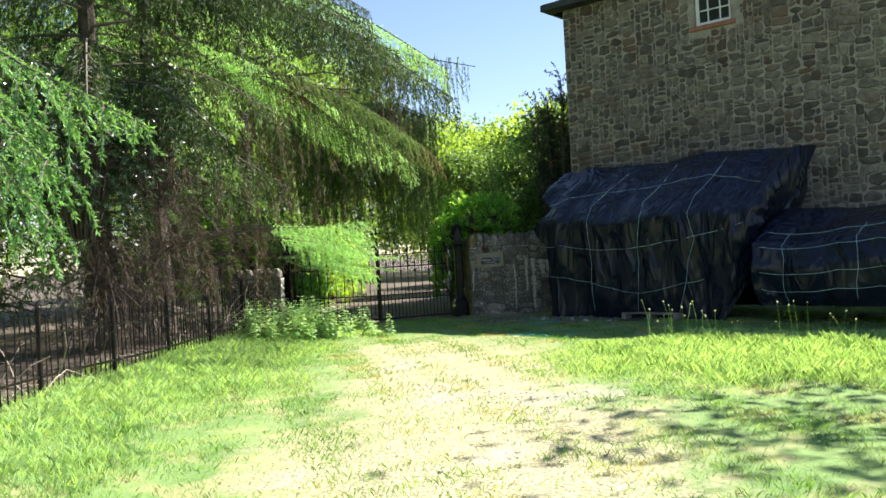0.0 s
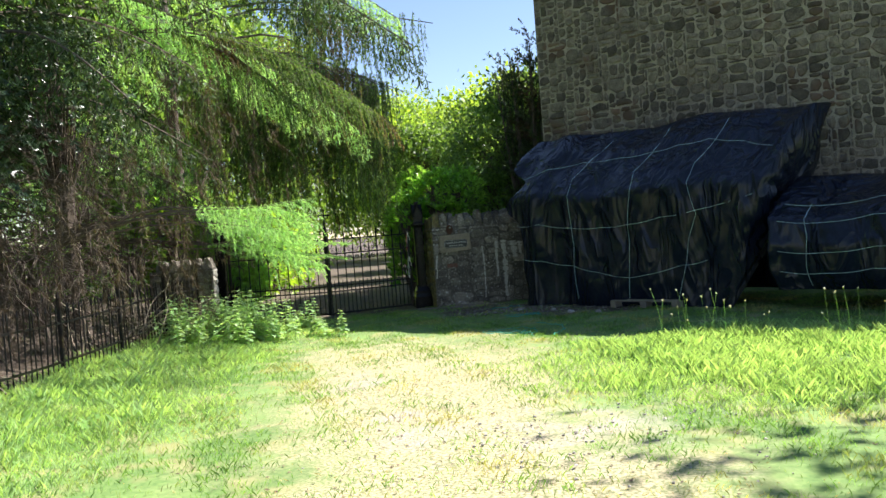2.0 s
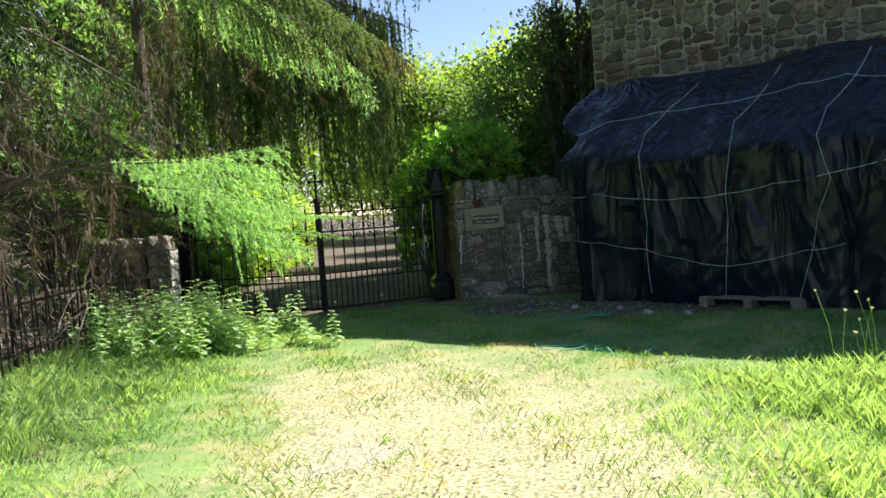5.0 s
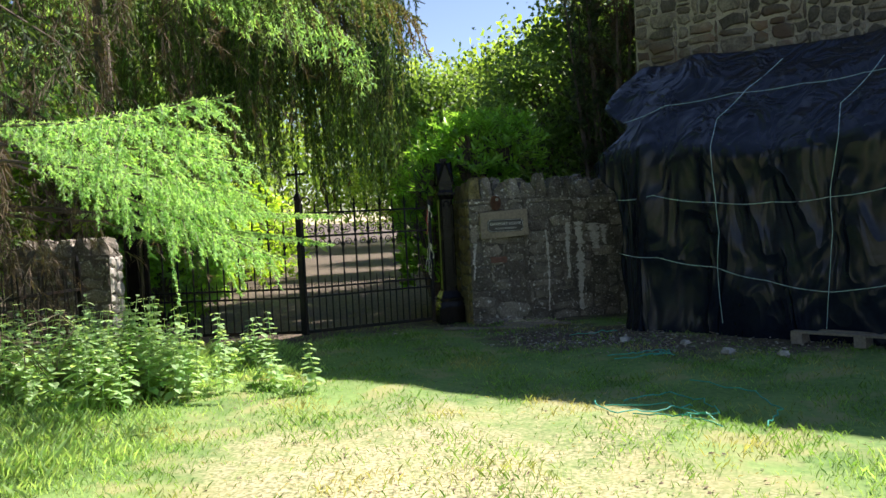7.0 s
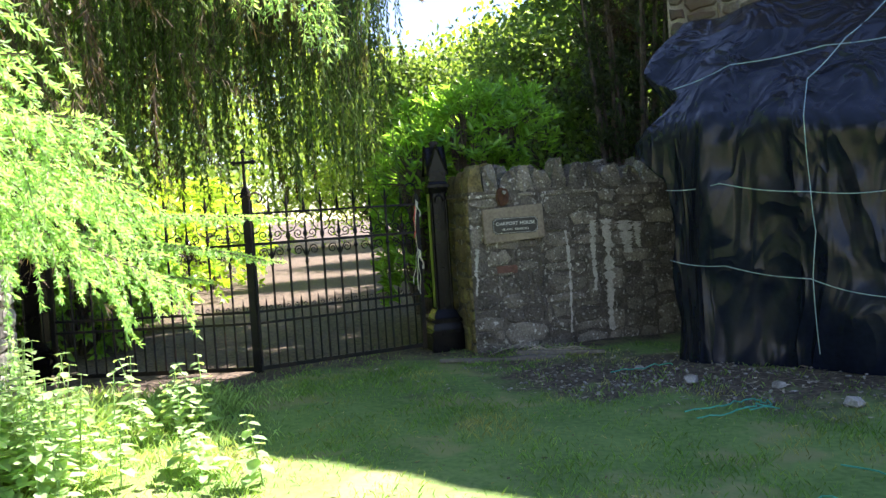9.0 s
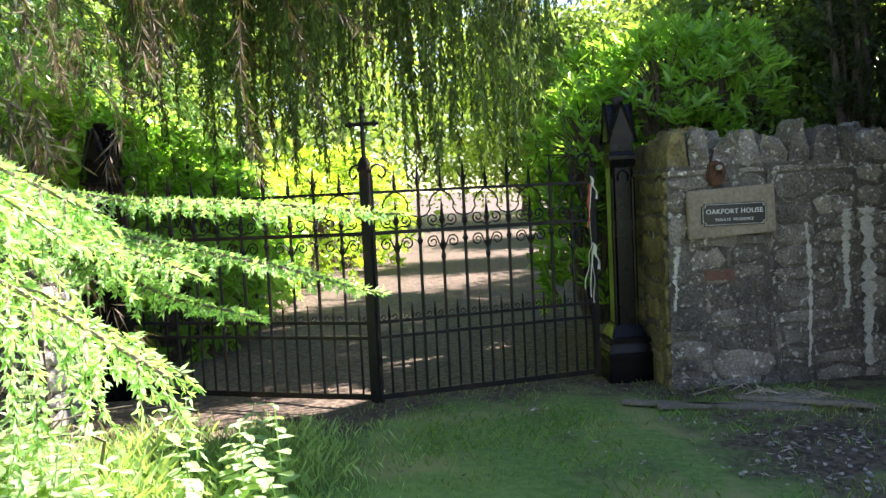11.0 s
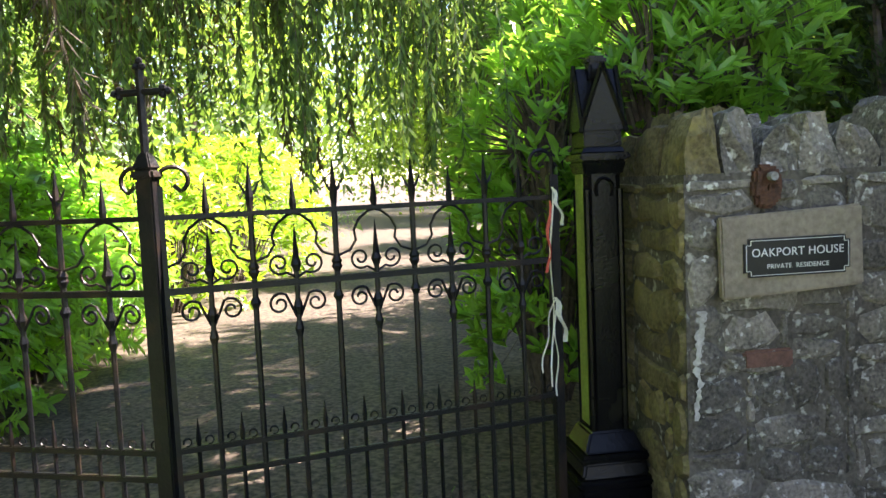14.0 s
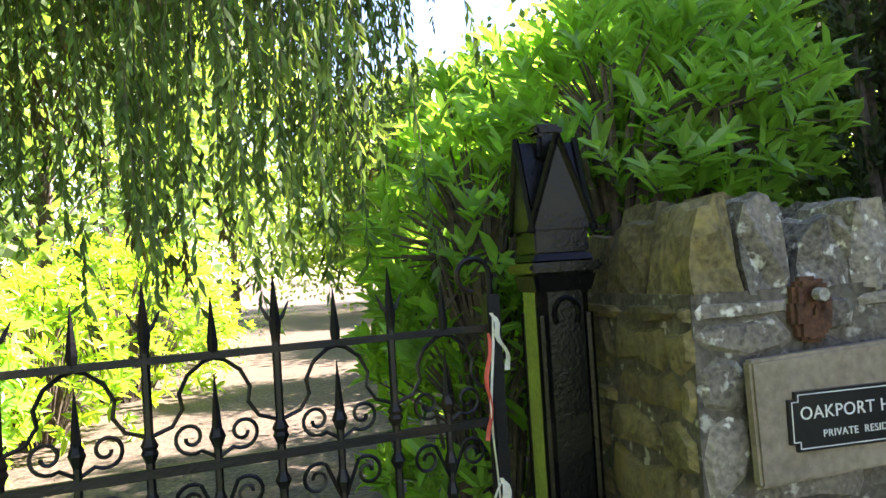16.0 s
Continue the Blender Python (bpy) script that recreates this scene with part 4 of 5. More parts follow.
class Tree:
    """Collects limbs and needles of one tree, then makes trunk, limbs and crown."""

    def __init__(self, name, label, category="tree", group=""):
        self.ob = thing(name, label, category, group=group)
        self.wood, self.p, self.d, self.l, self.w = bmesh.new(), [], [], [], []

    def trunk(self, x, y, h, r, lean=(0, 0)):
        pts = [(x + lean[0] * t + 0.05 * math.sin(t * 5 + x), y + lean[1] * t + 0.05 * math.cos(t * 4 + y), GROUND - 0.1 + h * t) for t in np.linspace(0, 1, 10)]
        part("trunk", tube(bmesh.new(), pts, [r * (1.35 if k == 0 else 1 - 0.09 * k) for k in range(10)], 9), M_BARK, self.ob)

    def limb(self, path, r0):
        tube(self.wood, [tuple(q) for q in path], list(np.linspace(r0, r0 * 0.2, len(path))), 5)

    def put(self, p, d, l, w):
        self.p.append(p), self.d.append(d)
        self.l.append(np.broadcast_to(l, len(p))), self.w.append(np.broadcast_to(w, len(p)))

    def spray(self, path, reach, drop, step, needle, width, spacing, out=0.45, start=0.15):
        """Hanging side shoots along a limb, each with needles."""
        seg = np.diff(path, axis=0)
        total = np.linalg.norm(seg, axis=1).sum()
        for s in np.arange(total * start, total, step):
            t = s / total * (len(path) - 1)
            i = min(int(t), len(path) - 2)
            base = path[i] + seg[i] * (t - i)
            fwd = seg[i] / np.linalg.norm(seg[i])
            side = np.cross(fwd, (0, 0, 1.0))
            side /= np.linalg.norm(side) + 1e-9
            size = (0.35 + 0.65 * math.sin(min(1.0, (1 - s / total) * 1.6 + 0.15) * 1.57)) * rng.uniform(0.6, 1.15)
            for sg in (-1, 1):
                e = base + (side * sg * out + fwd * 0.35) * reach * size
                k = base + (e - base) * 0.5 + np.array((0, 0, -0.15 * drop * size))
                e = e + np.array((0, 0, -drop * size))
                pa = np.array([base, k, e])
                if rng.random() < 0.35:
                    tube(self.wood, [tuple(q) for q in pa], [0.006, 0.004, 0.002], 3)
                p, d = strand_needles(pa, spacing, needle, width)
                self.put(p, d, needle * rng.uniform(0.7, 1.2, len(p)), width)

    def dead(self, n, x0, x1, y0, y1, z0, z1):
        """Hanging dead brown sprays between the living boughs."""
        P, D = [], []
        for _ in range(n):
            b = np.array((rng.uniform(x0, x1), rng.uniform(y0, y1), rng.uniform(z0, z1)))
            ln = rng.uniform(0.4, 1.3)
            pa = np.array([b, b + (rng.normal() * 0.12, rng.normal() * 0.12, -ln * 0.5), b + (rng.normal() * 0.2 + 0.15, rng.normal() * 0.2, -ln)])
            pa[:, 2] = np.maximum(pa[:, 2], 0.25)
            p, d = strand_needles(pa, 0.013, 0.1, 0.01, 0.8)
            P.append(p), D.append(d)
        P, D = np.concatenate(P), np.concatenate(D)
        tagged(child(quads("dead_spray", leaf_quads(P, D, rng.uniform(0.08, 0.2, len(P)), 0.008), 4, M_DEADSPRAY), self.ob, "brown dead sprays"), kind="stuff")

    def done(self, needles, name="crown", wood=M_TWIG):
        tagged(part("branchwork", self.wood, wood, self.ob), kind="stuff")
        if self.p:
            v = leaf_quads(np.concatenate(self.p), np.concatenate(self.d), np.concatenate(self.l), np.concatenate(self.w))
            tagged(child(quads(name, v, 4, needles), self.ob), kind="stuff")
        return self.ob


def conifer(x, y, h, r, z_low, reach, label, n_limbs, needles=M_FIR, drop=0.7, extra=(), bare=0, dead=None, spacing=0.031, avoid=None):
    t = Tree("conifer", label, "tree", "conifers behind the railing")
    t.trunk(x, y, h, r)
    for k in range(n_limbs):
        z = z_low + (h - z_low) * (k / n_limbs) ** 1.1
        a = k * 2.399 + rng.uniform(-0.3, 0.3)
        ln = reach * (1 - 0.75 * (z - z_low) / (h - z_low)) * rng.uniform(0.75, 1.15)
        e = (x + math.cos(a) * ln, y + math.sin(a) * ln, z - ln * rng.uniform(0.2, 0.45))
        if avoid and avoid(e):
            continue
        path = limb_path((x, y, z), e, ln * 0.12)
        t.limb(path, 0.035)
        t.spray(path, 0.85, drop, 0.14, 0.13, 0.024, spacing)
    for a, b, sag in extra:
        path = limb_path(a, b, sag)
        t.limb(path, 0.04)
        t.spray(path, 0.9, drop * 1.3, 0.085, 0.09, 0.016, 0.014)
    for k in range(bare):
        z = rng.uniform(0.4, z_low + 0.8)
        a = rng.uniform(-1.4, 1.0)
        ln = rng.uniform(0.8, 2.2)
        path = limb_path((x, y, z), (x + math.cos(a) * ln, y + math.sin(a) * ln, z - rng.uniform(0.1, 0.7)), 0.15, 5) + rng.normal(size=(5, 3)) * 0.04
        t.limb(path, 0.014)
        for _ in range(7):
            q = path[rng.integers(1, 5)]
            t.limb(np.array([q, q + rng.normal(size=3) * 0.18 + (0.1, 0, -0.12), q + rng.normal(size=3) * 0.25 + (0.15, 0, -0.4)]), 0.006)
    if dead:
        t.dead(*dead)
    return t.done(needles)


gate_clear = lambda e: path_clear(e) or (e[0] > -9.6 and e[2] < 4.9)
path_clear = lambda e: (e[0] > -5.6 and e[1] < 17 and e[2] < 4.5) or (e[0] > -4.6)
fir_near = conifer(-7.7, 4.8, 13, 0.17, 3.0, 3.2, "tall dark conifer with drooping boughs behind the railing", 48, bare=8, avoid=path_clear)
fir_mid = conifer(-10.0, 11.6, 15, 0.22, 2.9, 4.4, "tall shaggy conifer with dead lower twigs behind the railing", 80, bare=110, avoid=path_clear, dead=(150, -9.6, -6.9, 10.2, 14.6, 1.0, 3.8),
                  extra=(((-9.9, 11.6, 6.4), (-3.4, 12.3, 3.7), 0.75), ((-9.9, 11.4, 6.8), (-3.9, 11.0, 4.4), 0.6), ((-9.9, 11.6, 6.2), (-4.6, 13.0, 4.7), 0.5), ((-9.9, 11.6, 7.6), (-5.0, 12.8, 5.4), 0.5)))
fir_gate = conifer(-11.2, 14.4, 16, 0.22, 2.6, 4.8, "tall conifer with sunlit tips over the gateway", 76, bare=24, avoid=gate_clear, dead=(120, -10.5, -7.2, 14.2, 17.4, 2.7, 5.6),
                   extra=(((-11, 14.6, 7.6), (-4.9, 15.6, 5.0), 0.7), ((-11, 14.6, 6.4), (-6.9, 15.6, 3.7), 0.5), ((-11, 14.6, 6.0), (-6.6, 17.6, 3.4), 0.6)), needles=M_LARCH)
for fx, fy in ((-12.6, 8.2), (-14.8, 11.5), (-15.0, 16.2), (-11.5, 3.4), (-17.5, 7.0)):
    conifer(fx, fy, 13, 0.2, 0.9, 4.4, "dark conifer deeper in the wood", 44, spacing=0.1)


def weeping():
    """Long strings of needles hanging from boughs over the drive."""
    t = Tree("weeping_conifer", "weeping conifer whose long strings hang over the drive", "tree")
    x, y = -13.2, 20.3
    t.trunk(x, y, 13, 0.2)
    boughs = [((-6.5, 18.3, 4.3), 0.6), ((-6.9, 17.95, 4.2), 0.6), ((-7.5, 17.75, 4.3), 0.6), ((-8.1, 17.55, 4.4), 0.6), ((-8.8, 17.3, 4.5), 0.5), ((-9.6, 16.9, 4.7), 0.5), ((-6.7, 19.0, 4.5), 0.7), ((-7.5, 18.7, 4.6), 0.7), ((-8.5, 18.5, 4.7), 0.6), ((-6.9, 20.4, 4.6), 0.7), ((-7.6, 21.2, 5.0), 0.8), ((-5.5, 19.0, 5.7), 0.6), ((-6.0, 18.6, 5.5), 0.6)]
    for e, sag in boughs:
        path = limb_path((x, y, e[2] + 1.4), e, sag, 10) + rng.normal(size=(10, 3)) * 0.05
        t.limb(path, 0.045)
        bundles = np.sort(rng.uniform(0.55, 1.0, 13))
        lens = rng.uniform(1.9, 4.0, 13) * (0.45 if e[0] > -6.2 else 1.0)
        for k in range(88):
            q = k % 13
            u = float(np.clip(bundles[q] + rng.normal() * 0.014, 0.12, 1.0))
            i = min(int(u * 9), 8)
            base = path[i] + (path[i + 1] - path[i]) * (u * 9 - i) + rng.normal(size=3) * (0.12, 0.12, 0.05)
            ln = lens[q] * rng.uniform(0.5, 1.08)
            ln = min(ln, base[2] - 1.4 - 0.6 * rng.random())
            pa = np.array([base + (0, 0, 0.05), base + (rng.normal() * 0.05, rng.normal() * 0.05, -ln * 0.5), base + (rng.normal() * 0.08, rng.normal() * 0.08, -ln)])
            t.limb(pa, 0.004)
            p, d = strand_needles(pa, 0.021, 0.06, 0.012, 1.1)
            t.put(p, d, rng.uniform(0.05, 0.11, len(p)), 0.02)
    return t.done(M_WEEP)


weeping()


def larch(tree, label, root, boughs, hang=0.8, needles=M_LARCH, start=0.5, coarse=1.0, gap=0.075):
    """Soft boughs close to the walk, part of the given tree: branchlets to both sides that arch over and
    hang, each with short shoots, and every shoot ringed with fine needles. boughs: tip, arch, reach, upturn."""
    t = Tree("bough", label, "")
    t.ob.parent = tree

    def brush(path, spacing, length):
        p, d = strand_needles(path, spacing * coarse, length, 0.004, 0.0)
        fwd = unit(np.repeat((path[-1] - path[0])[None], len(p), 0))
        t.put(p, unit(d * 0.75 + fwd * 0.5), length * coarse ** 0.5 * rng.uniform(0.7, 1.15, len(p)), 0.0078 * coarse)

    for tip, arch, reach, upturn in boughs:
        path = limb_path(root, tip, arch, 14)
        path[-3:, 2] += np.array((0.15, 0.5, 1.0)) * upturn
        path[1:-1] += rng.normal(size=(12, 3)) * 0.02
        t.limb(path, 0.022)
        seg = np.diff(path, axis=0)
        total = np.linalg.norm(seg, axis=1).sum()
        brush(path[9:], 0.003, 0.034)
        for n_, s in enumerate(np.arange(total * start, total * 0.985, gap)):
            u = s / total * 13
            i = min(int(u), 12)
            base = path[i] + seg[i] * (u - i)
            fwd = seg[i] / np.linalg.norm(seg[i])
            side = np.cross(fwd, (0, 0, 1.0))
            side /= np.linalg.norm(side)
            grow = min(1.0, (1 - s / total) / (1 - start) * 1.7 + 0.16) * min(1.0, (s / total - start) * 3.2 + 0.2)
            for sg in (-1, 1):
                ln = reach * grow * rng.uniform(0.55, 1.15)
                out = side * sg * rng.uniform(0.45, 0.8) + fwd * rng.uniform(0.35, 0.75)
                w = np.linspace(0, 1, 5)[:, None]
                pa = base + out * ln * w + np.array((0, 0, 1.0)) * (0.12 * w - hang * rng.uniform(0.55, 1.25) * w ** 2) * ln
                tube(t.wood, [tuple(q) for q in pa], [0.005, 0.004, 0.003, 0.002, 0.001], 3)
                brush(pa, 0.0034, 0.03)
                m_ = max(1, int(ln / 0.065))
                for k in range(m_):
                    v = (k + rng.random()) / m_
                    q = pa[0] + (pa[-1] - pa[0]) * v
                    q[2] = np.interp(v, w[:, 0], pa[:, 2])
                    l2 = rng.uniform(0.06, 0.2) * (1 - 0.5 * v) * min(1.0, reach)
                    dd = unit((out * 0.7 + side * rng.choice((-1, 1)) * 0.6 + fwd * 0.3 + np.array((0, 0, -rng.uniform(0.2, 1.1))))[None])[0]
                    brush(np.array([q, q + dd * l2]), 0.0038, 0.028)
    return t.done(needles, "needles")


larch(fir_mid, "bright green larch bough reaching out over the grass", (-9.8, 12.0, 1.35),
      [((-4.5, 11.5, 1.74), 0.35, 0.7, 0.14), ((-4.7, 11.75, 1.72), 0.4, 0.75, 0.0), ((-4.8, 12.1, 1.6), 0.4, 0.75, 0.0), ((-4.95, 12.45, 1.42), 0.4, 0.75, 0.0)], 0.8, M_LARCH, 0.66, 0.9, 0.11)
larch(fir_mid, "sunlit green larch bough hanging low before the gate", (-9.8, 12.6, 1.75),
      [((-5.3, 13.15, 1.0), 0.45, 0.65, 0.0), ((-5.35, 12.85, 1.4), 0.4, 0.7, 0.0), ((-5.7, 13.3, 1.35), 0.4, 0.7, 0.0)], 0.8, M_LARCH, 0.6)
larch(fir_gate, "fresh green larch bough stretched low before the gate", (-11.0, 14.4, 1.75),
      [((-5.3, 14.1, 1.29), -0.04, 0.24, 0.0), ((-5.32, 13.99, 1.06), 0.06, 0.24, 0.0), ((-5.9, 13.85, 1.12), 0.1, 0.4, 0.0), ((-5.75, 13.95, 0.98), 0.05, 0.28, 0.0)], 0.4, M_LARCH, 0.6, 0.9, 0.04)
larch(fir_gate, "feathery larch bough hanging high over the gateway", (-11.0, 14.6, 5.2),
      [((-5.0, 15.6, 3.1), 0.9, 1.0, 0.0), ((-5.4, 15.9, 3.4), 0.9, 1.1, 0.0), ((-6.6, 15.4, 3.6), 0.8, 1.1, 0.0)], 1.1, M_WEEP, 0.45, 1.8, 0.1)
larch(fir_near, "drooping conifer bough hanging close over the grass", (-7.6, 4.8, 3.6),
      [((-1.35, 3.6, 1.98), 0.45, 0.5, 0.0), ((-1.6, 3.4, 1.72), 0.7, 0.55, 0.0), ((-2.0, 3.7, 1.5), 0.6, 0.5, 0.0), ((-2.4, 4.0, 2.1), 0.6, 0.6, 0.0)], 1.5, M_NEARFIR, 0.55, 1.3, 0.13)


def crown_tree(name, label, x, y, h, r, z_low, spread, n_clumps, per, size, material, seed, group="", flat=1.0):
    g = np.random.default_rng(seed)
    t = Tree(name, label, "tree", group)
    t.trunk(x, y, h * 0.8, r)
    P, D = [], []
    for k in range(n_clumps):
        a, z = g.uniform(0, 6.28), z_low + (h - z_low) * g.uniform(0, 1) ** 0.8
        w = spread * math.sqrt(max(0.05, 1 - ((z - z_low) / (h - z_low) * 2 - 0.8) ** 2 * 0.55)) * g.uniform(0.35, 1.0) ** 0.6
        c = np.array((x + math.cos(a) * w, y + math.sin(a) * w, z))
        b0 = np.array((x, y, max(z - w * 0.8, z_low * 0.6)))
        t.limb(limb_path(b0, c, 0.1 * w, 5) + g.normal(size=(5, 3)) * 0.06, 0.03)
        s = g.uniform(0.5, 1.1) * spread * 0.26
        p = c + g.normal(size=(per, 3)) * (s, s, s * 0.6 * flat)
        P.append(p), D.append(unit(g.normal(size=(per, 3)) + (0, 0, -0.25)))
    P, D = np.concatenate(P), np.concatenate(D)
    t.put(P, D, size * g.uniform(0.7, 1.3, len(P)), size * 0.62)
    return t.done(material, wood=M_BARK)


for k, (x, y, h, s) in enumerate(((-14.5, 47, 7.6, 4.2), (-8.8, 37, 7.0, 3.2), (-20, 50, 9.5, 4.6), (-5.5, 31, 6.0, 2.6), (-27, 40, 14, 5.5), (-10, 55, 9, 5), (-23, 62, 10, 6), (-31, 54, 15, 6))):
    crown_tree("broadleaf_tree", "sunlit yellow-green broadleaf tree beyond the lawn", x, y, h, 0.25, 0.8 if k in (1, 3) else 1.6, s, 120, 150, 0.25, M_BROAD, 40 + k, "trees beyond the lawn")
for k, (x, y, h, s) in enumerate(((-19, 24, 11, 4.2), (-20, 30, 12, 4.5), (-21, 12, 13, 4.8), (-20, 4, 13, 4.8), (-13.5, 1.5, 12, 4.2), (-26, 19, 14, 5.5))):
    crown_tree("woodland_tree", "dense dark green woodland tree", x, y, h, 0.25, 0.8, s, 110, 130, 0.28, M_BROAD3 if k < 2 else M_BROAD2, 60 + k, "woodland trees")
crown_tree("garden_tree", "open garden tree with light spring leaves behind the wall", -6.1, 26.0, 4.7, 0.16, 1.0, 1.7, 80, 260, 0.1, M_BROAD3, 81)
crown_tree("garden_tree", "light spring-leaved garden tree beside the drive", -5.4, 22.3, 3.7, 0.12, 1.0, 1.3, 70, 230, 0.085, M_BROAD3, 85)
crown_tree("garden_tree", "leafy garden tree close behind the yew", -4.4, 23.6, 5.2, 0.16, 1.4, 1.7, 80, 230, 0.1, M_BROAD3, 83)
# Made-up tree, set on the sun's line to darken the far drive.
crown_tree("garden_tree", "leafy tree added by the drive to shade its far stretch", -9.4, 28.5, 4.8, 0.16, 2.4, 1.4, 60, 170, 0.12, M_BROAD3, 87)
# Two unseen trees, added high by the house only to shade the drive.
crown_tree("shade_tree", "unseen tree added behind the house to shade the drive", -3.3, 24.9, 12.8, 0.2, 10.6, 1.5, 45, 150, 0.2, M_BROAD2, 92)
crown_tree("shade_tree", "unseen tree added beside the house to shade the drive", -3.0, 28.0, 12.4, 0.2, 9.6, 1.8, 45, 150, 0.2, M_BROAD2, 93)
crown_tree("shade_tree", "tall leafy tree casting dappled shade over the track", 6.9, 12.9, 10.5, 0.3, 5.2, 2.5, 12, 110, 0.2, M_BROAD2, 90)


def yew():
    t = Tree("yew", "dark columnar yew with bare stems behind the garden wall", "tree")
    for k in range(26):
        a, w = rng.uniform(0, 6.28), rng.uniform(0.1, 1.0)
        x, y = -4.05 + math.cos(a) * w * 0.75, 20.9 + math.sin(a) * w * 0.6
        h = rng.uniform(3.8, 5.5)
        pa = np.array([(-4.05 + (x + 4.05) * 0.4, 20.9 + (y - 20.9) * 0.4, GROUND), (x, y, h * 0.5), (x + rng.normal() * 0.15, y + rng.normal() * 0.15, h)])
        tube(t.wood, [tuple(q) for q in limb_path(pa[0], pa[2], 0, 6)], [0.04, 0.035, 0.03, 0.022, 0.014, 0.006], 5)
        for _ in range(27):
            z = rng.uniform(0.9, h)
            u = z / h
            b = pa[0] + (pa[2] - pa[0]) * u
            e = b + np.array((rng.normal() * 0.2, rng.normal() * 0.2, rng.uniform(0.1, 0.45)))
            p, d = strand_needles(np.array([b, e]), 0.011, 0.05, 0.012, -0.4)
            t.put(p, d, 0.085, 0.024)
    return t.done(M_YEW, wood=M_BARK)


yew()


def shrub(name, label, blobs, per, size, material, seed, up=0.5, stems=True, broad=0.36):
    """Leafy shoots over a few rounded masses: rosettes of long pointed leaves at shoot ends."""
    g = np.random.default_rng(seed)
    s = thing(name, label, "shrub")
    wood, V = bmesh.new(), []
    for (cx, cy, cz), (rx, ry, rz) in blobs:
        n = int(per * (rx * ry + ry * rz + rx * rz) ** 1.0 * 3)
        u = unit(g.normal(size=(n, 3)))
        u[:, 2] = np.where(u[:, 2] < -0.6, -u[:, 2], u[:, 2])
        c = np.array((cx, cy, cz)) + u * np.array((rx, ry, rz)) * g.uniform(0.62, 1.06, n)[:, None]
        c = c[c[:, 2] > GROUND + 0.05]
        out = unit((c - np.array((cx, cy, cz))) / np.array((rx, ry, rz)) ** 2 + np.array((0, 0, up)) + g.normal(size=c.shape) * 0.25)
        if stems:
            for k in range(0, len(c), max(1, len(c) // 70)):
                tube(wood, [(cx + (c[k][0] - cx) * 0.2, cy + (c[k][1] - cy) * 0.2, max(GROUND, cz - rz * 0.7)), tuple((np.array((cx, cy, cz)) + c[k]) / 2), tuple(c[k])], [0.014, 0.009, 0.004], 4)
        for j in range(7):
            a = j * 2.4 + g.uniform(0, 1, len(c))
            t1 = unit(np.cross(out, np.array((0.3, 0.2, 1.0))))
            t2 = np.cross(out, t1)
            rad = t1 * np.cos(a)[:, None] + t2 * np.sin(a)[:, None]
            d = unit(out * g.uniform(0.25, 0.9, len(c))[:, None] * (1 + 0.6 * max(0.0, up - 0.5)) + rad)
            base = c + out * (0.012 * j)
            L = size * g.uniform(0.65, 1.2, len(c))
            V.append(leaf_big(base, d, out + 0.01, L, L * broad))
    if stems:
        tagged(part("stemwork", wood, M_BARK, s), kind="stuff")
    else:
        wood.free()
    tagged(child(quads("leaves", np.concatenate(V), 4, material), s), kind="stuff")
    return s


# The last mass is added behind the bush, out of sight, to shade the drive.
shrub("laurel", "glossy green laurel bush above the garden wall", [((-5.68, 18.95, 2.05), (0.6, 0.5, 0.6)), ((-5.3, 19.25, 2.15), (0.55, 0.5, 0.5)), ((-6.25, 18.75, 1.6), (0.42, 0.42, 0.55)), ((-6.3, 18.9, 0.8), (0.5, 0.5, 0.95)), ((-5.7, 19.2, 1.0), (0.9, 0.5, 1.1)), ((-6.6, 20.2, 1.4), (0.7, 0.7, 1.35))], 66, 0.135, M_LAUREL, 5, 2.0, True, 0.38)
shrub("laurel_hedge", "dense green laurel hedge along the drive behind the gate", [((-10.75, 17.1, 0.9), (0.85, 0.8, 1.5)), ((-10.45, 18.2, 0.75), (0.75, 0.8, 1.25)), ((-11.0, 19.2, 0.7), (0.8, 0.85, 1.2)), ((-11.6, 20.2, 0.65), (0.8, 0.85, 1.15)), ((-11.9, 17.6, 1.3), (0.9, 1.0, 1.4)), ((-12.2, 19.0, 1.3), (0.9, 1.0, 1.3)), ((-10.1, 17.6, 0.4), (0.5, 0.6, 0.7))], 58, 0.145, M_HEDGE, 6, 0.5, True, 0.42)
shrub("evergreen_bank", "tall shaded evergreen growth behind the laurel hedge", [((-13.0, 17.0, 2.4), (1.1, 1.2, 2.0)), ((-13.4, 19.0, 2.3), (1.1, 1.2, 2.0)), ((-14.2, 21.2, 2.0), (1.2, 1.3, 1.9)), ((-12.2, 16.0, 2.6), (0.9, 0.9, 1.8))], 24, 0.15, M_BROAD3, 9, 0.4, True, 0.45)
shrub("sunny_shrubs", "yellow-green sunlit shrubs at the bend of the drive", [((-12.6, 22.5, 0.6), (1.2, 1.5, 1.2)), ((-14.0, 25.5, 0.8), (1.6, 1.8, 1.5)), ((-16.5, 29, 0.9), (2.0, 2.0, 1.7)), ((-12.2, 20.8, 0.8), (0.9, 0.9, 1.1))], 14, 0.2, M_LAUREL_SUN, 8)
shrub("laurel_hedge", "laurel with sunlight put into its yellow-green leaf colour", [((-10.7, 16.7, 1.7), (0.65, 0.55, 0.75)), ((-12.4, 21.3, 0.7), (0.8, 0.8, 1.1))], 30, 0.15, M_LAUREL_SUN, 14)
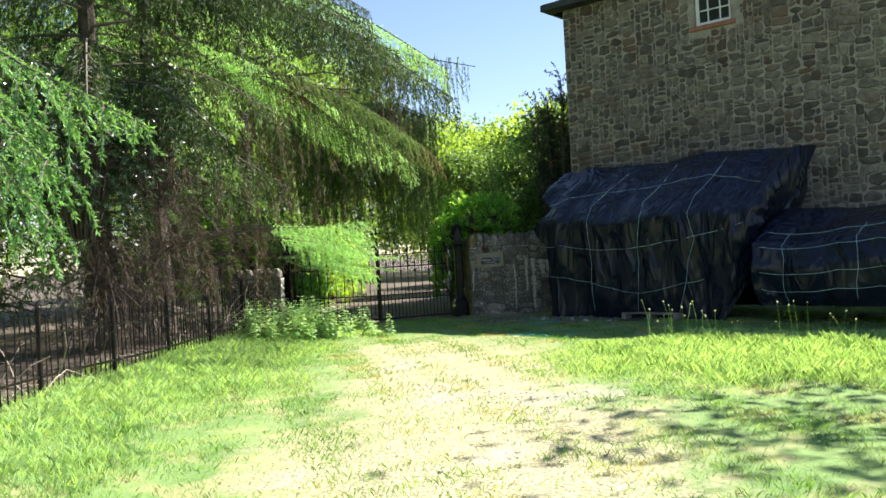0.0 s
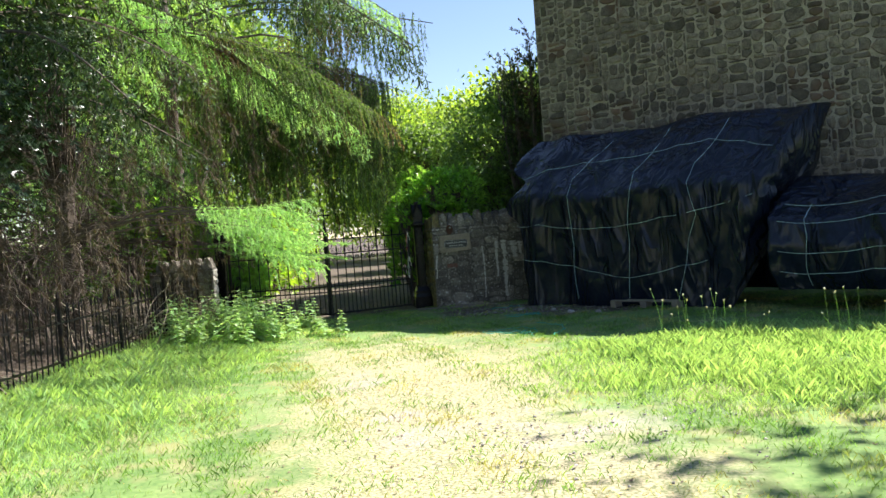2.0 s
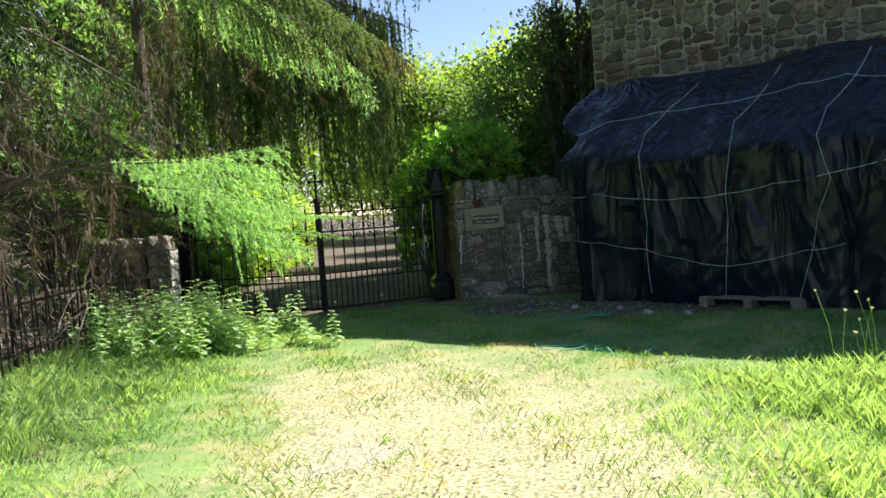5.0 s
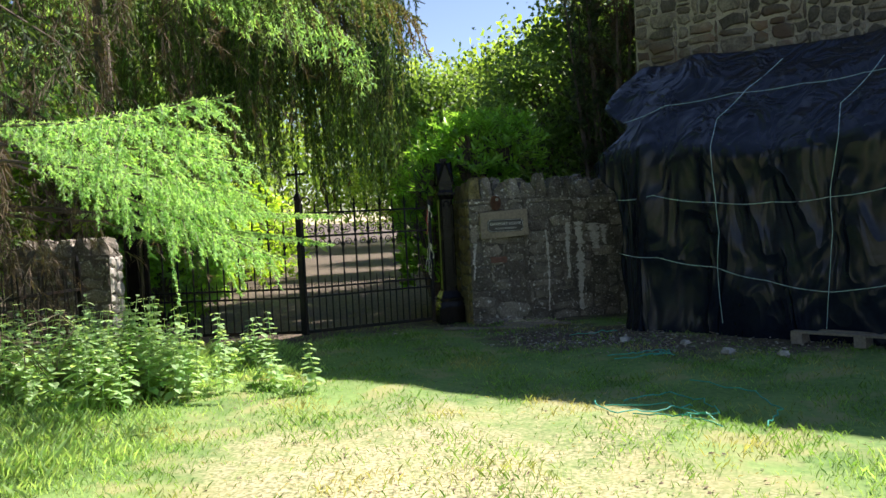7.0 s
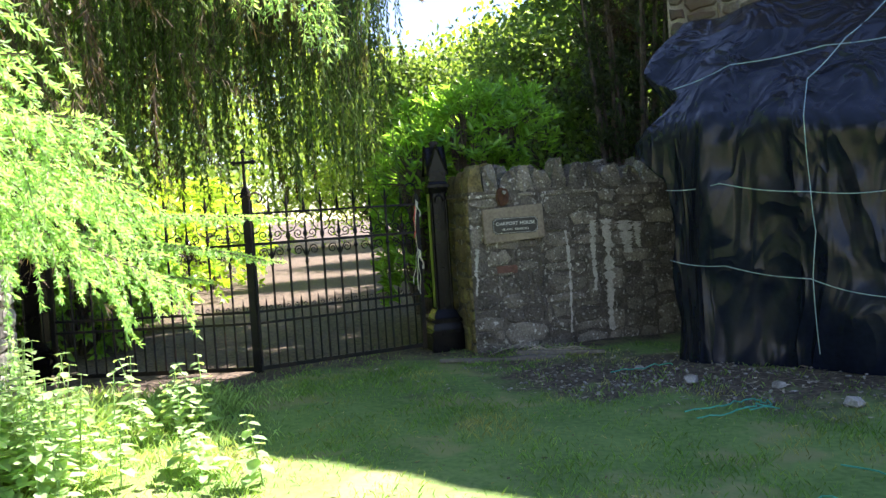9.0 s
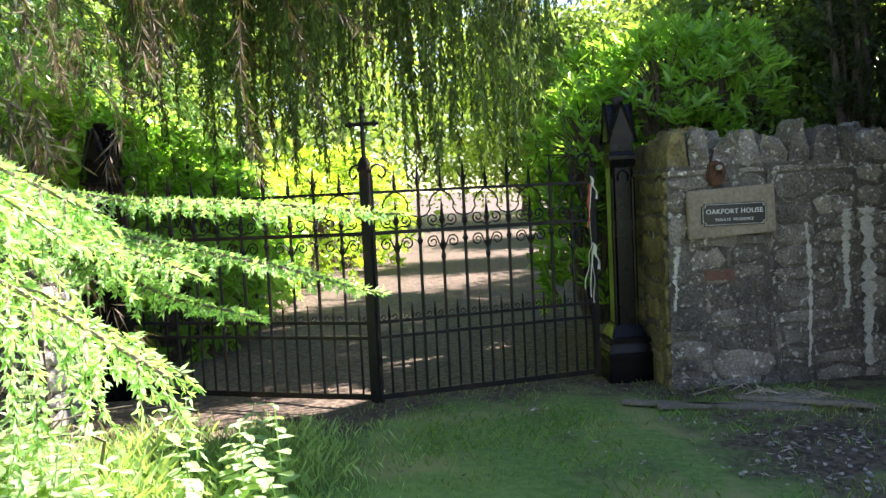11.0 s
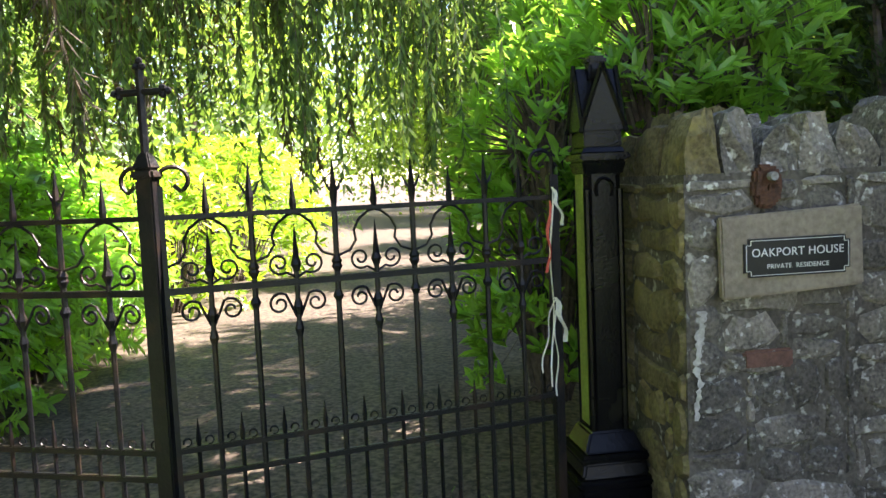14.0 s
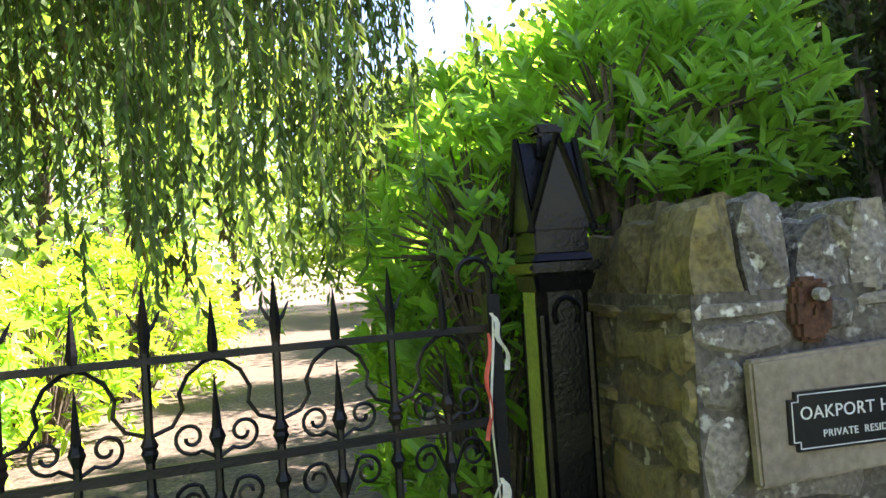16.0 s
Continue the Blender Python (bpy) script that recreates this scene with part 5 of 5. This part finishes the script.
shrub("ivy_undergrowth", "ivy and bramble undergrowth in the wood", [((-9.9, 12.2, 0.9), (0.8, 1.2, 0.9)), ((-10.4, 9.0, 1.2), (0.9, 1.4, 1.0)), ((-9.8, 14.3, 1.2), (0.6, 0.9, 0.8))], 20, 0.09, M_BROAD2, 10)


shrub("holly", "dark glossy evergreen bush among the conifers", [((-9.0, 10.3, 3.0), (1.0, 1.3, 1.6)), ((-9.1, 12.2, 3.5), (1.0, 1.1, 1.5)), ((-8.9, 8.5, 3.2), (0.9, 1.2, 1.5))], 62, 0.085, M_HOLLY, 12, 0.2, True, 0.5)


def nettles():
    g = np.random.default_rng(17)
    for k in range(184):
        c = ((-7.0, 13.5), (-6.85, 13.25), (-7.3, 13.9), (-7.5, 13.0))[k % 4]
        x, y = c[0] + g.normal() * 0.28, c[1] + g.normal() * 0.28
        if k >= 172:
            x, y = ((-5.75, 13.75), (-5.45, 13.85), (-5.8, 14.0), (-6.1, 14.0), (-6.5, 14.6), (-6.35, 14.7), (-6.7, 14.8), (-6.6, 14.45), (-6.9, 15.0), (-6.75, 14.6), (-6.45, 14.8), (-7.0, 14.75))[k - 172]
        h = g.uniform(0.35, 0.75) * (0.55 if k >= 172 and k < 176 else 0.75 if k >= 176 else 1)
        z0 = float(ground_height(np.array(x), np.array(y)))
        n = thing("nettle", "green stinging nettle with toothed leaves in the grass", "nettle", pose(x, y, z0, 0, 0, g.uniform(0, 360)), "nettle patch")
        lean = g.normal(size=2) * 0.08
        part("stem", tube(bmesh.new(), [(0, 0, -0.02), (lean[0] * 0.4, lean[1] * 0.4, h * 0.5), (lean[0], lean[1], h)], [0.005, 0.004, 0.002], 5), M_NETTLE, n)
        lv = []
        for j in range(9):
            t = 0.2 + 0.8 * j / 8
            for s_ in (0, math.pi):
                a = j * 1.57 + s_ + g.uniform(-0.3, 0.3)
                ln = (0.115 - 0.065 * t * t) * g.uniform(0.8, 1.3)
                lv.append(leaf_big(np.array([(lean[0] * t, lean[1] * t, h * t)]), unit(np.array([(math.cos(a), math.sin(a), 0.25 - 0.7 * g.random())])), np.array([(0, 0, 1.0)]), ln, ln * 0.74))
        child(quads("leaves", np.concatenate(lv), 4, M_NETTLE), n)


nettles()


def blades(name, n, area, height, width, material, accept, label, seed, lean=0.35):
    g = np.random.default_rng(seed)
    x, y = g.uniform(area[0], area[1], n), g.uniform(area[2], area[3], n)
    keep = g.random(n) < accept(x, y)
    x, y = x[keep], y[keep]
    n = len(x)
    z = ground_height(x, y) - 0.005
    h = height(x, y) * g.uniform(0.45, 1.25, n)
    a, b = g.uniform(0, 6.28, n), g.uniform(0, 6.28, n)
    w = width * g.uniform(0.6, 1.3, n)
    side = np.stack([np.cos(a), np.sin(a), 0 * a], 1) * w[:, None]
    bend = np.stack([np.cos(b), np.sin(b), 0 * b], 1) * (h * lean * g.uniform(0.2, 1.6, n))[:, None]
    p = np.stack([x, y, z], 1)
    up = np.array((0, 0, 1.0)) * h[:, None]
    m_ = p + up * 0.55 + bend * 0.3
    tip = p + up * 0.95 + bend
    v = np.stack([p - side, p + side, m_ + side * 0.6, tip], 1).reshape(-1, 3)
    ob = quads(name, v, 4, material)
    tagged(ob, label, "grass", kind="stuff")
    return ob


def tallness(x, y):
    edge = soft(2.8 + 0.35 * wave(x, y, 1.3) - fence_side(x, y), 0, 1.5) * (x < -2)
    right = soft(1.5 - np.hypot((x - 0.9) / 2.2, (y - 11.3) / 1.9), 0, 0.7)
    right2 = soft(1.2 - np.hypot((x - 0.2) / 1.2, (y - 12.6) / 0.8), 0, 0.6)
    return np.clip(np.maximum.reduce([edge, right, right2]), 0, 1)


def open_ground(x, y):
    straw, gravel, earth, rub = covers(x, y)
    return np.clip(1 - earth * 1.02, 0, 1) * np.clip(1 - gravel, 0.12, 1), straw


VIEW = (-10, 3.6, 1.5, 18)
patchy = lambda x, y: np.clip(0.55 + 0.45 * wave(x, y, 2.6), 0.1, 1)
blades("short_grass", 330000, VIEW, lambda x, y: 0.03 + 0.02 * patchy(x, y), 0.0017, M_GRASS, lambda x, y: open_ground(x, y)[0] * np.clip(1 - open_ground(x, y)[1] * 0.62, 0, 1) * patchy(x, y), "short trodden grass on the yard", 1, 0.6)
blades("dry_grass", 75000, VIEW, lambda x, y: 0.018 + 0 * x, 0.0016, M_STRAW, lambda x, y: open_ground(x, y)[0] * np.clip(0.15 + open_ground(x, y)[1], 0, 1), "dry straw-coloured grass along the track", 2, 1.6)
blades("tall_grass", 560000, VIEW, lambda x, y: 0.035 + 0.13 * tallness(x, y) * (0.3 + 0.7 * patchy(x, y)), 0.0013, M_TALL, lambda x, y: open_ground(x, y)[0] * tallness(x, y) * (0.3 + 0.7 * patchy(x * 1.4, y * 1.4)), "tall green grass by the railing and verge", 3, 0.55)
blades("lawn", 12000, (-30, -4, 27, 60), lambda x, y: 0.08 + 0 * x, 0.02, M_GRASS, lambda x, y: soft(track_distance(x, y), 1.5, 2.5), "sunlit lawn beyond the gate", 4)


def litter():
    """Dead leaves and twig ends strewn on track and drive."""
    g = np.random.default_rng(31)
    n = 42000
    x, y = g.uniform(-13, 3.5, n), g.uniform(1.5, 24, n)
    straw, gravel, earth, rub = covers(x, y)
    keep = g.random(n) < np.clip(0.1 + straw * 0.5 + earth, 0, 1)
    x, y = x[keep], y[keep]
    n = len(x)
    p = np.stack([x, y, ground_height(x, y) + 0.008], 1)
    a = g.uniform(0, 6.28, n)
    d = unit(np.stack([np.cos(a), np.sin(a), g.normal(size=n) * 0.12], 1))
    side = unit(np.cross(d, np.array((0, 0, 1.0)) + g.normal(size=(n, 3)) * 0.25))
    ob = quads("leaf_litter", leaf_quads(p, d, g.uniform(0.012, 0.046, n), g.uniform(0.005, 0.022, n), 0.15, side), 4, M_LITTER)
    tagged(ob, "dead brown leaves and twig ends strewn on the ground", "leaf litter", kind="stuff")


litter()


def chips():
    """Pale chips of bark and wood on the bare earth by the wall."""
    g = np.random.default_rng(33)
    n = 5200
    x, y = g.uniform(-6.5, 0.5, n), g.uniform(14.2, 18.0, n)
    keep = g.random(n) < covers(x, y)[3] * 0.85
    x, y = x[keep], y[keep]
    n = len(x)
    a = g.uniform(0, 6.28, n)
    d = unit(np.stack([np.cos(a), np.sin(a), g.normal(size=n) * 0.2], 1))
    side = unit(np.cross(d, np.array((0, 0, 1.0)) + g.normal(size=(n, 3)) * 0.3))
    p = np.stack([x, y, ground_height(x, y) + 0.014], 1)
    ob = quads("wood_chips", leaf_quads(p, d, g.uniform(0.02, 0.075, n), g.uniform(0.006, 0.022, n), 0.15, side), 4, M_CHIP)
    tagged(ob, "pale bark and wood chips on bare earth", "wood chips", kind="stuff")


chips()


def rock(bm, x, y, z, r, g):
    q = bmesh.ops.create_icosphere(bm, subdivisions=1, radius=r, matrix=pose(x, y, z, g.uniform(0, 360), g.uniform(0, 360), 0))
    for v in q["verts"]:
        v.co += Vector(g.normal(size=3)) * r * 0.18
        v.co.z = z + (v.co.z - z) * 0.6


def gravel_bits():
    g = np.random.default_rng(41)
    bm = bmesh.new()
    for k in range(420):
        x, y = -3.1 + g.normal() * 1.2, 16.5 + g.normal() * 0.45
        if covers(np.array(x), np.array(y))[3] > 0.2:
            rock(bm, x, y, GROUND + 0.01, g.uniform(0.005, 0.017), g)
    for k in range(260):
        x, y = -0.75 + g.normal() * 0.8, 8.6 + g.normal() * 0.9
        rock(bm, x, y, GROUND + 0.006, g.uniform(0.006, 0.016), g)
    tagged(part("gravel", bm, M_PEBBLE, None), "loose grey gravel and chippings", "gravel", kind="stuff")
    for x, y, r in ((-3.35, 16.35, 0.07), (-2.35, 15.7, 0.07), (-2.75, 16.2, 0.05), (-3.75, 16.8, 0.045), (-1.9, 15.6, 0.06)):
        bm = bmesh.new()
        rock(bm, 0, 0, 0.01, r, g)
        ob = part("stone", bm, M_PEBBLE, None)
        ob.location = (x, y, GROUND + r * 0.3)
        tagged(ob, "pale loose stone lying on bare earth", "stone", "loose stones")


gravel_bits()


def planks():
    for k, (x, y, rz, ln, w, label) in enumerate(((-5.0, 17.25, 8, 1.15, 0.05, "old grey plank lying at the foot of the wall"), (-4.75, 17.36, 22, 1.25, 0.07, "old grey plank lying at the foot of the wall"), (-4.5, 17.42, 2, 0.8, 0.05, "old grey plank lying at the foot of the wall"))):
        ob = part("plank", box(bmesh.new(), -ln / 2, ln / 2, -w / 2, w / 2, 0, 0.028, 0.005), M_PLANK, None)
        ob.matrix_world = pose(x, y, GROUND + 0.005 + 0.03 * (k == 2), 0, 0, rz)
        tagged(ob, label, "plank", "planks by the wall")
    g = np.random.default_rng(51)
    bm = bmesh.new()
    for k in range(34):
        a, r0 = g.uniform(0, 6.28), g.uniform(0.05, 0.22)
        c = Vector((-4.62 + g.normal() * 0.13, 17.56 + g.normal() * 0.06, GROUND + 0.05))
        tube(bm, [c + Vector((math.cos(a) * r0 * 1.6, math.sin(a) * r0 * 0.7, -0.035 - 0.01 * (k % 2))), c + Vector((g.normal() * 0.09, g.normal() * 0.06, g.uniform(-0.02, 0.05))), c - Vector((math.cos(a + 0.6) * r0 * 1.6, math.sin(a + 0.6) * r0 * 0.7, 0.04))], 0.004, 4)
    tagged(part("string_heap", bm, M_CHIP, None), "tangled heap of white plastic string by the wall", "string", kind="stuff")


planks()


def twine(points, label):
    g = np.random.default_rng(int(abs(points[0][0]) * 100))
    pts = []
    for (x0, y0), (x1, y1) in zip(points, points[1:]):
        for k in range(6):
            t = k / 6
            pts.append((x0 + (x1 - x0) * t + g.normal() * 0.012, y0 + (y1 - y0) * t + g.normal() * 0.012, GROUND + 0.03 + abs(g.normal()) * 0.012))
    pts.append((*points[-1], GROUND + 0.02))
    tagged(part("twine", tube(bmesh.new(), pts, 0.0045, 5), M_GREEN_ROPE, None), label, "twine", "green twine on the ground")


for pts in ([(-3.35, 15.35), (-3.1, 15.6), (-2.95, 15.75), (-2.85, 15.6), (-3.05, 15.5)], [(-3.3, 15.2), (-3.0, 15.45), (-2.8, 15.55)], [(-3.0, 13.7), (-2.75, 13.95), (-2.5, 13.75), (-2.35, 13.4), (-2.6, 13.35)], [(-3.1, 13.5), (-2.7, 13.6), (-2.4, 13.3)],
            [(-2.9, 13.35), (-2.6, 13.3), (-2.35, 13.15)], [(-2.6, 14.4), (-2.2, 14.1), (-2.0, 13.5), (-2.1, 13.2)], [(-3.95, 16.6), (-3.7, 16.75), (-3.5, 16.95)], [(-3.2, 13.6), (-3.0, 13.3), (-2.7, 13.45), (-2.55, 13.65)]):
    twine(pts, "loose green twine lying in the grass")


def ribbon(base, drops, label, material):
    """A tape knotted to the gate with tails hanging down."""
    t = thing("ribbon", label, "ribbon", Matrix.Translation(base), "ribbons on the gate")
    for k, (dx, ln, w) in enumerate(drops):
        vs, fs = [], []
        for j in range(11):
            z = -ln * j / 10
            x = dx * (j / 10) ** 0.8 + 0.008 * math.sin(j * 1.1 + k)
            a = 0.5 * math.sin(j * 0.7 + k)
            ww = w * (0.5 if j == 0 else 1)
            vs += [(x - ww * math.cos(a), -0.03 - ww * math.sin(a), z), (x + ww * math.cos(a), -0.03 + ww * math.sin(a), z)]
            if j:
                fs.append((2 * j - 2, 2 * j - 1, 2 * j + 1, 2 * j))
        child(mesh_ob("tail", vs, fs, material), t)
    return t


knot = POST + (PR - POST) * 0.885
ribbon((knot.x, knot.y - 0.02, 1.42), ((0.05, 0.17, 0.008), (-0.02, 0.9, 0.004)), "white ribbon tied to the gate top, tails hanging", M_RIBBON)
ribbon((knot.x - 0.01, knot.y - 0.02, 1.36), ((-0.015, 0.32, 0.007),), "red and white tape hanging on the gate", M_REDTAPE)
ribbon((knot.x, knot.y - 0.02, 0.93), ((0.05, 0.2, 0.011), (0.0, 0.45, 0.004), (-0.07, 0.35, 0.004)), "white ribbon knotted to the gate middle rail", M_RIBBON)


def seed_stalks():
    g = np.random.default_rng(61)
    for k in range(26):
        x, y = g.uniform(-0.75, 1.9), 12.35 + g.normal() * 0.3 - 0.12 * g.random()
        if k < 8:
            x, y = -0.45 + g.normal() * 0.18, 12.3 + g.normal() * 0.15
        h = g.uniform(0.3, 0.62)
        n = thing("hawkbit", "thin-stalked weed with a pale seed head in tall grass", "weed", pose(x, y, GROUND), "seed heads in the verge")
        lx, ly = g.normal() * 0.07, g.normal() * 0.07
        part("stalk", tube(bmesh.new(), [(0, 0, -0.02), (lx * 0.4, ly * 0.4, h * 0.6), (lx, ly, h)], [0.003, 0.0025, 0.002], 4), M_TALL, n)
        bm = bmesh.new()
        bmesh.ops.create_icosphere(bm, subdivisions=1, radius=g.uniform(0.008, 0.014), matrix=pose(lx, ly, h))
        for v in bm.verts:
            v.co += Vector(g.normal(size=3)) * 0.004
        part("seed_head", bm, M_SEED, n)


seed_stalks()


def brushwood(x, y, n, size, label, seed, material):
    g = np.random.default_rng(seed)
    bm = bmesh.new()
    for k in range(n):
        p = np.array((x, y, GROUND)) + g.normal(size=3) * (0.35 * size, 0.5 * size, 0.0)
        pts = [p + (0, 0, 0.02)]
        d = unit(g.normal(size=(1, 3)) + (0.3, 0, 0.7))[0]
        for j in range(5):
            d = unit((d + g.normal(size=3) * 0.35 + (0.05, 0, -0.12))[None])[0]
            q = pts[-1] + d * 0.2 * size
            q[2] = max(q[2], GROUND + 0.01)
            pts.append(q)
        tube(bm, [tuple(q) for q in pts], list(np.linspace(0.011, 0.003, 6)), 4)
    ob = part("brushwood", bm, material, None)
    tagged(ob, label, "brushwood", kind="stuff")


brushwood(-6.75, 6.6, 60, 1.0, "bleached dead branches heaped behind the railing", 71, M_DRYTWIG)
brushwood(-7.3, 8.4, 40, 1.0, "bleached dead branches heaped behind the railing", 72, M_TWIG)
brushwood(-8.6, 12.6, 110, 1.25, "tangle of dry brown twigs over the railing", 73, M_DRYTWIG)
brushwood(-8.9, 13.9, 90, 1.2, "tangle of dry brown twigs over the railing", 74, M_TWIG)


def pallet():
    p = thing("pallet", "weathered wooden pallet under the black sheet", "pallet", HEAP @ pose(1.9, -0.14, 0))
    for k in range(3):
        part("deck_board", box(bmesh.new(), 0, 1.2, 0.02 + k * 0.2, 0.12 + k * 0.2, 0.1, 0.12, 0.003), M_PLANK, p)
    for x in (0.0, 0.55, 1.1):
        part("block", box(bmesh.new(), x, x + 0.1, 0.02, 0.52, 0.0, 0.1, 0.003), M_PLANK, p)


pallet()
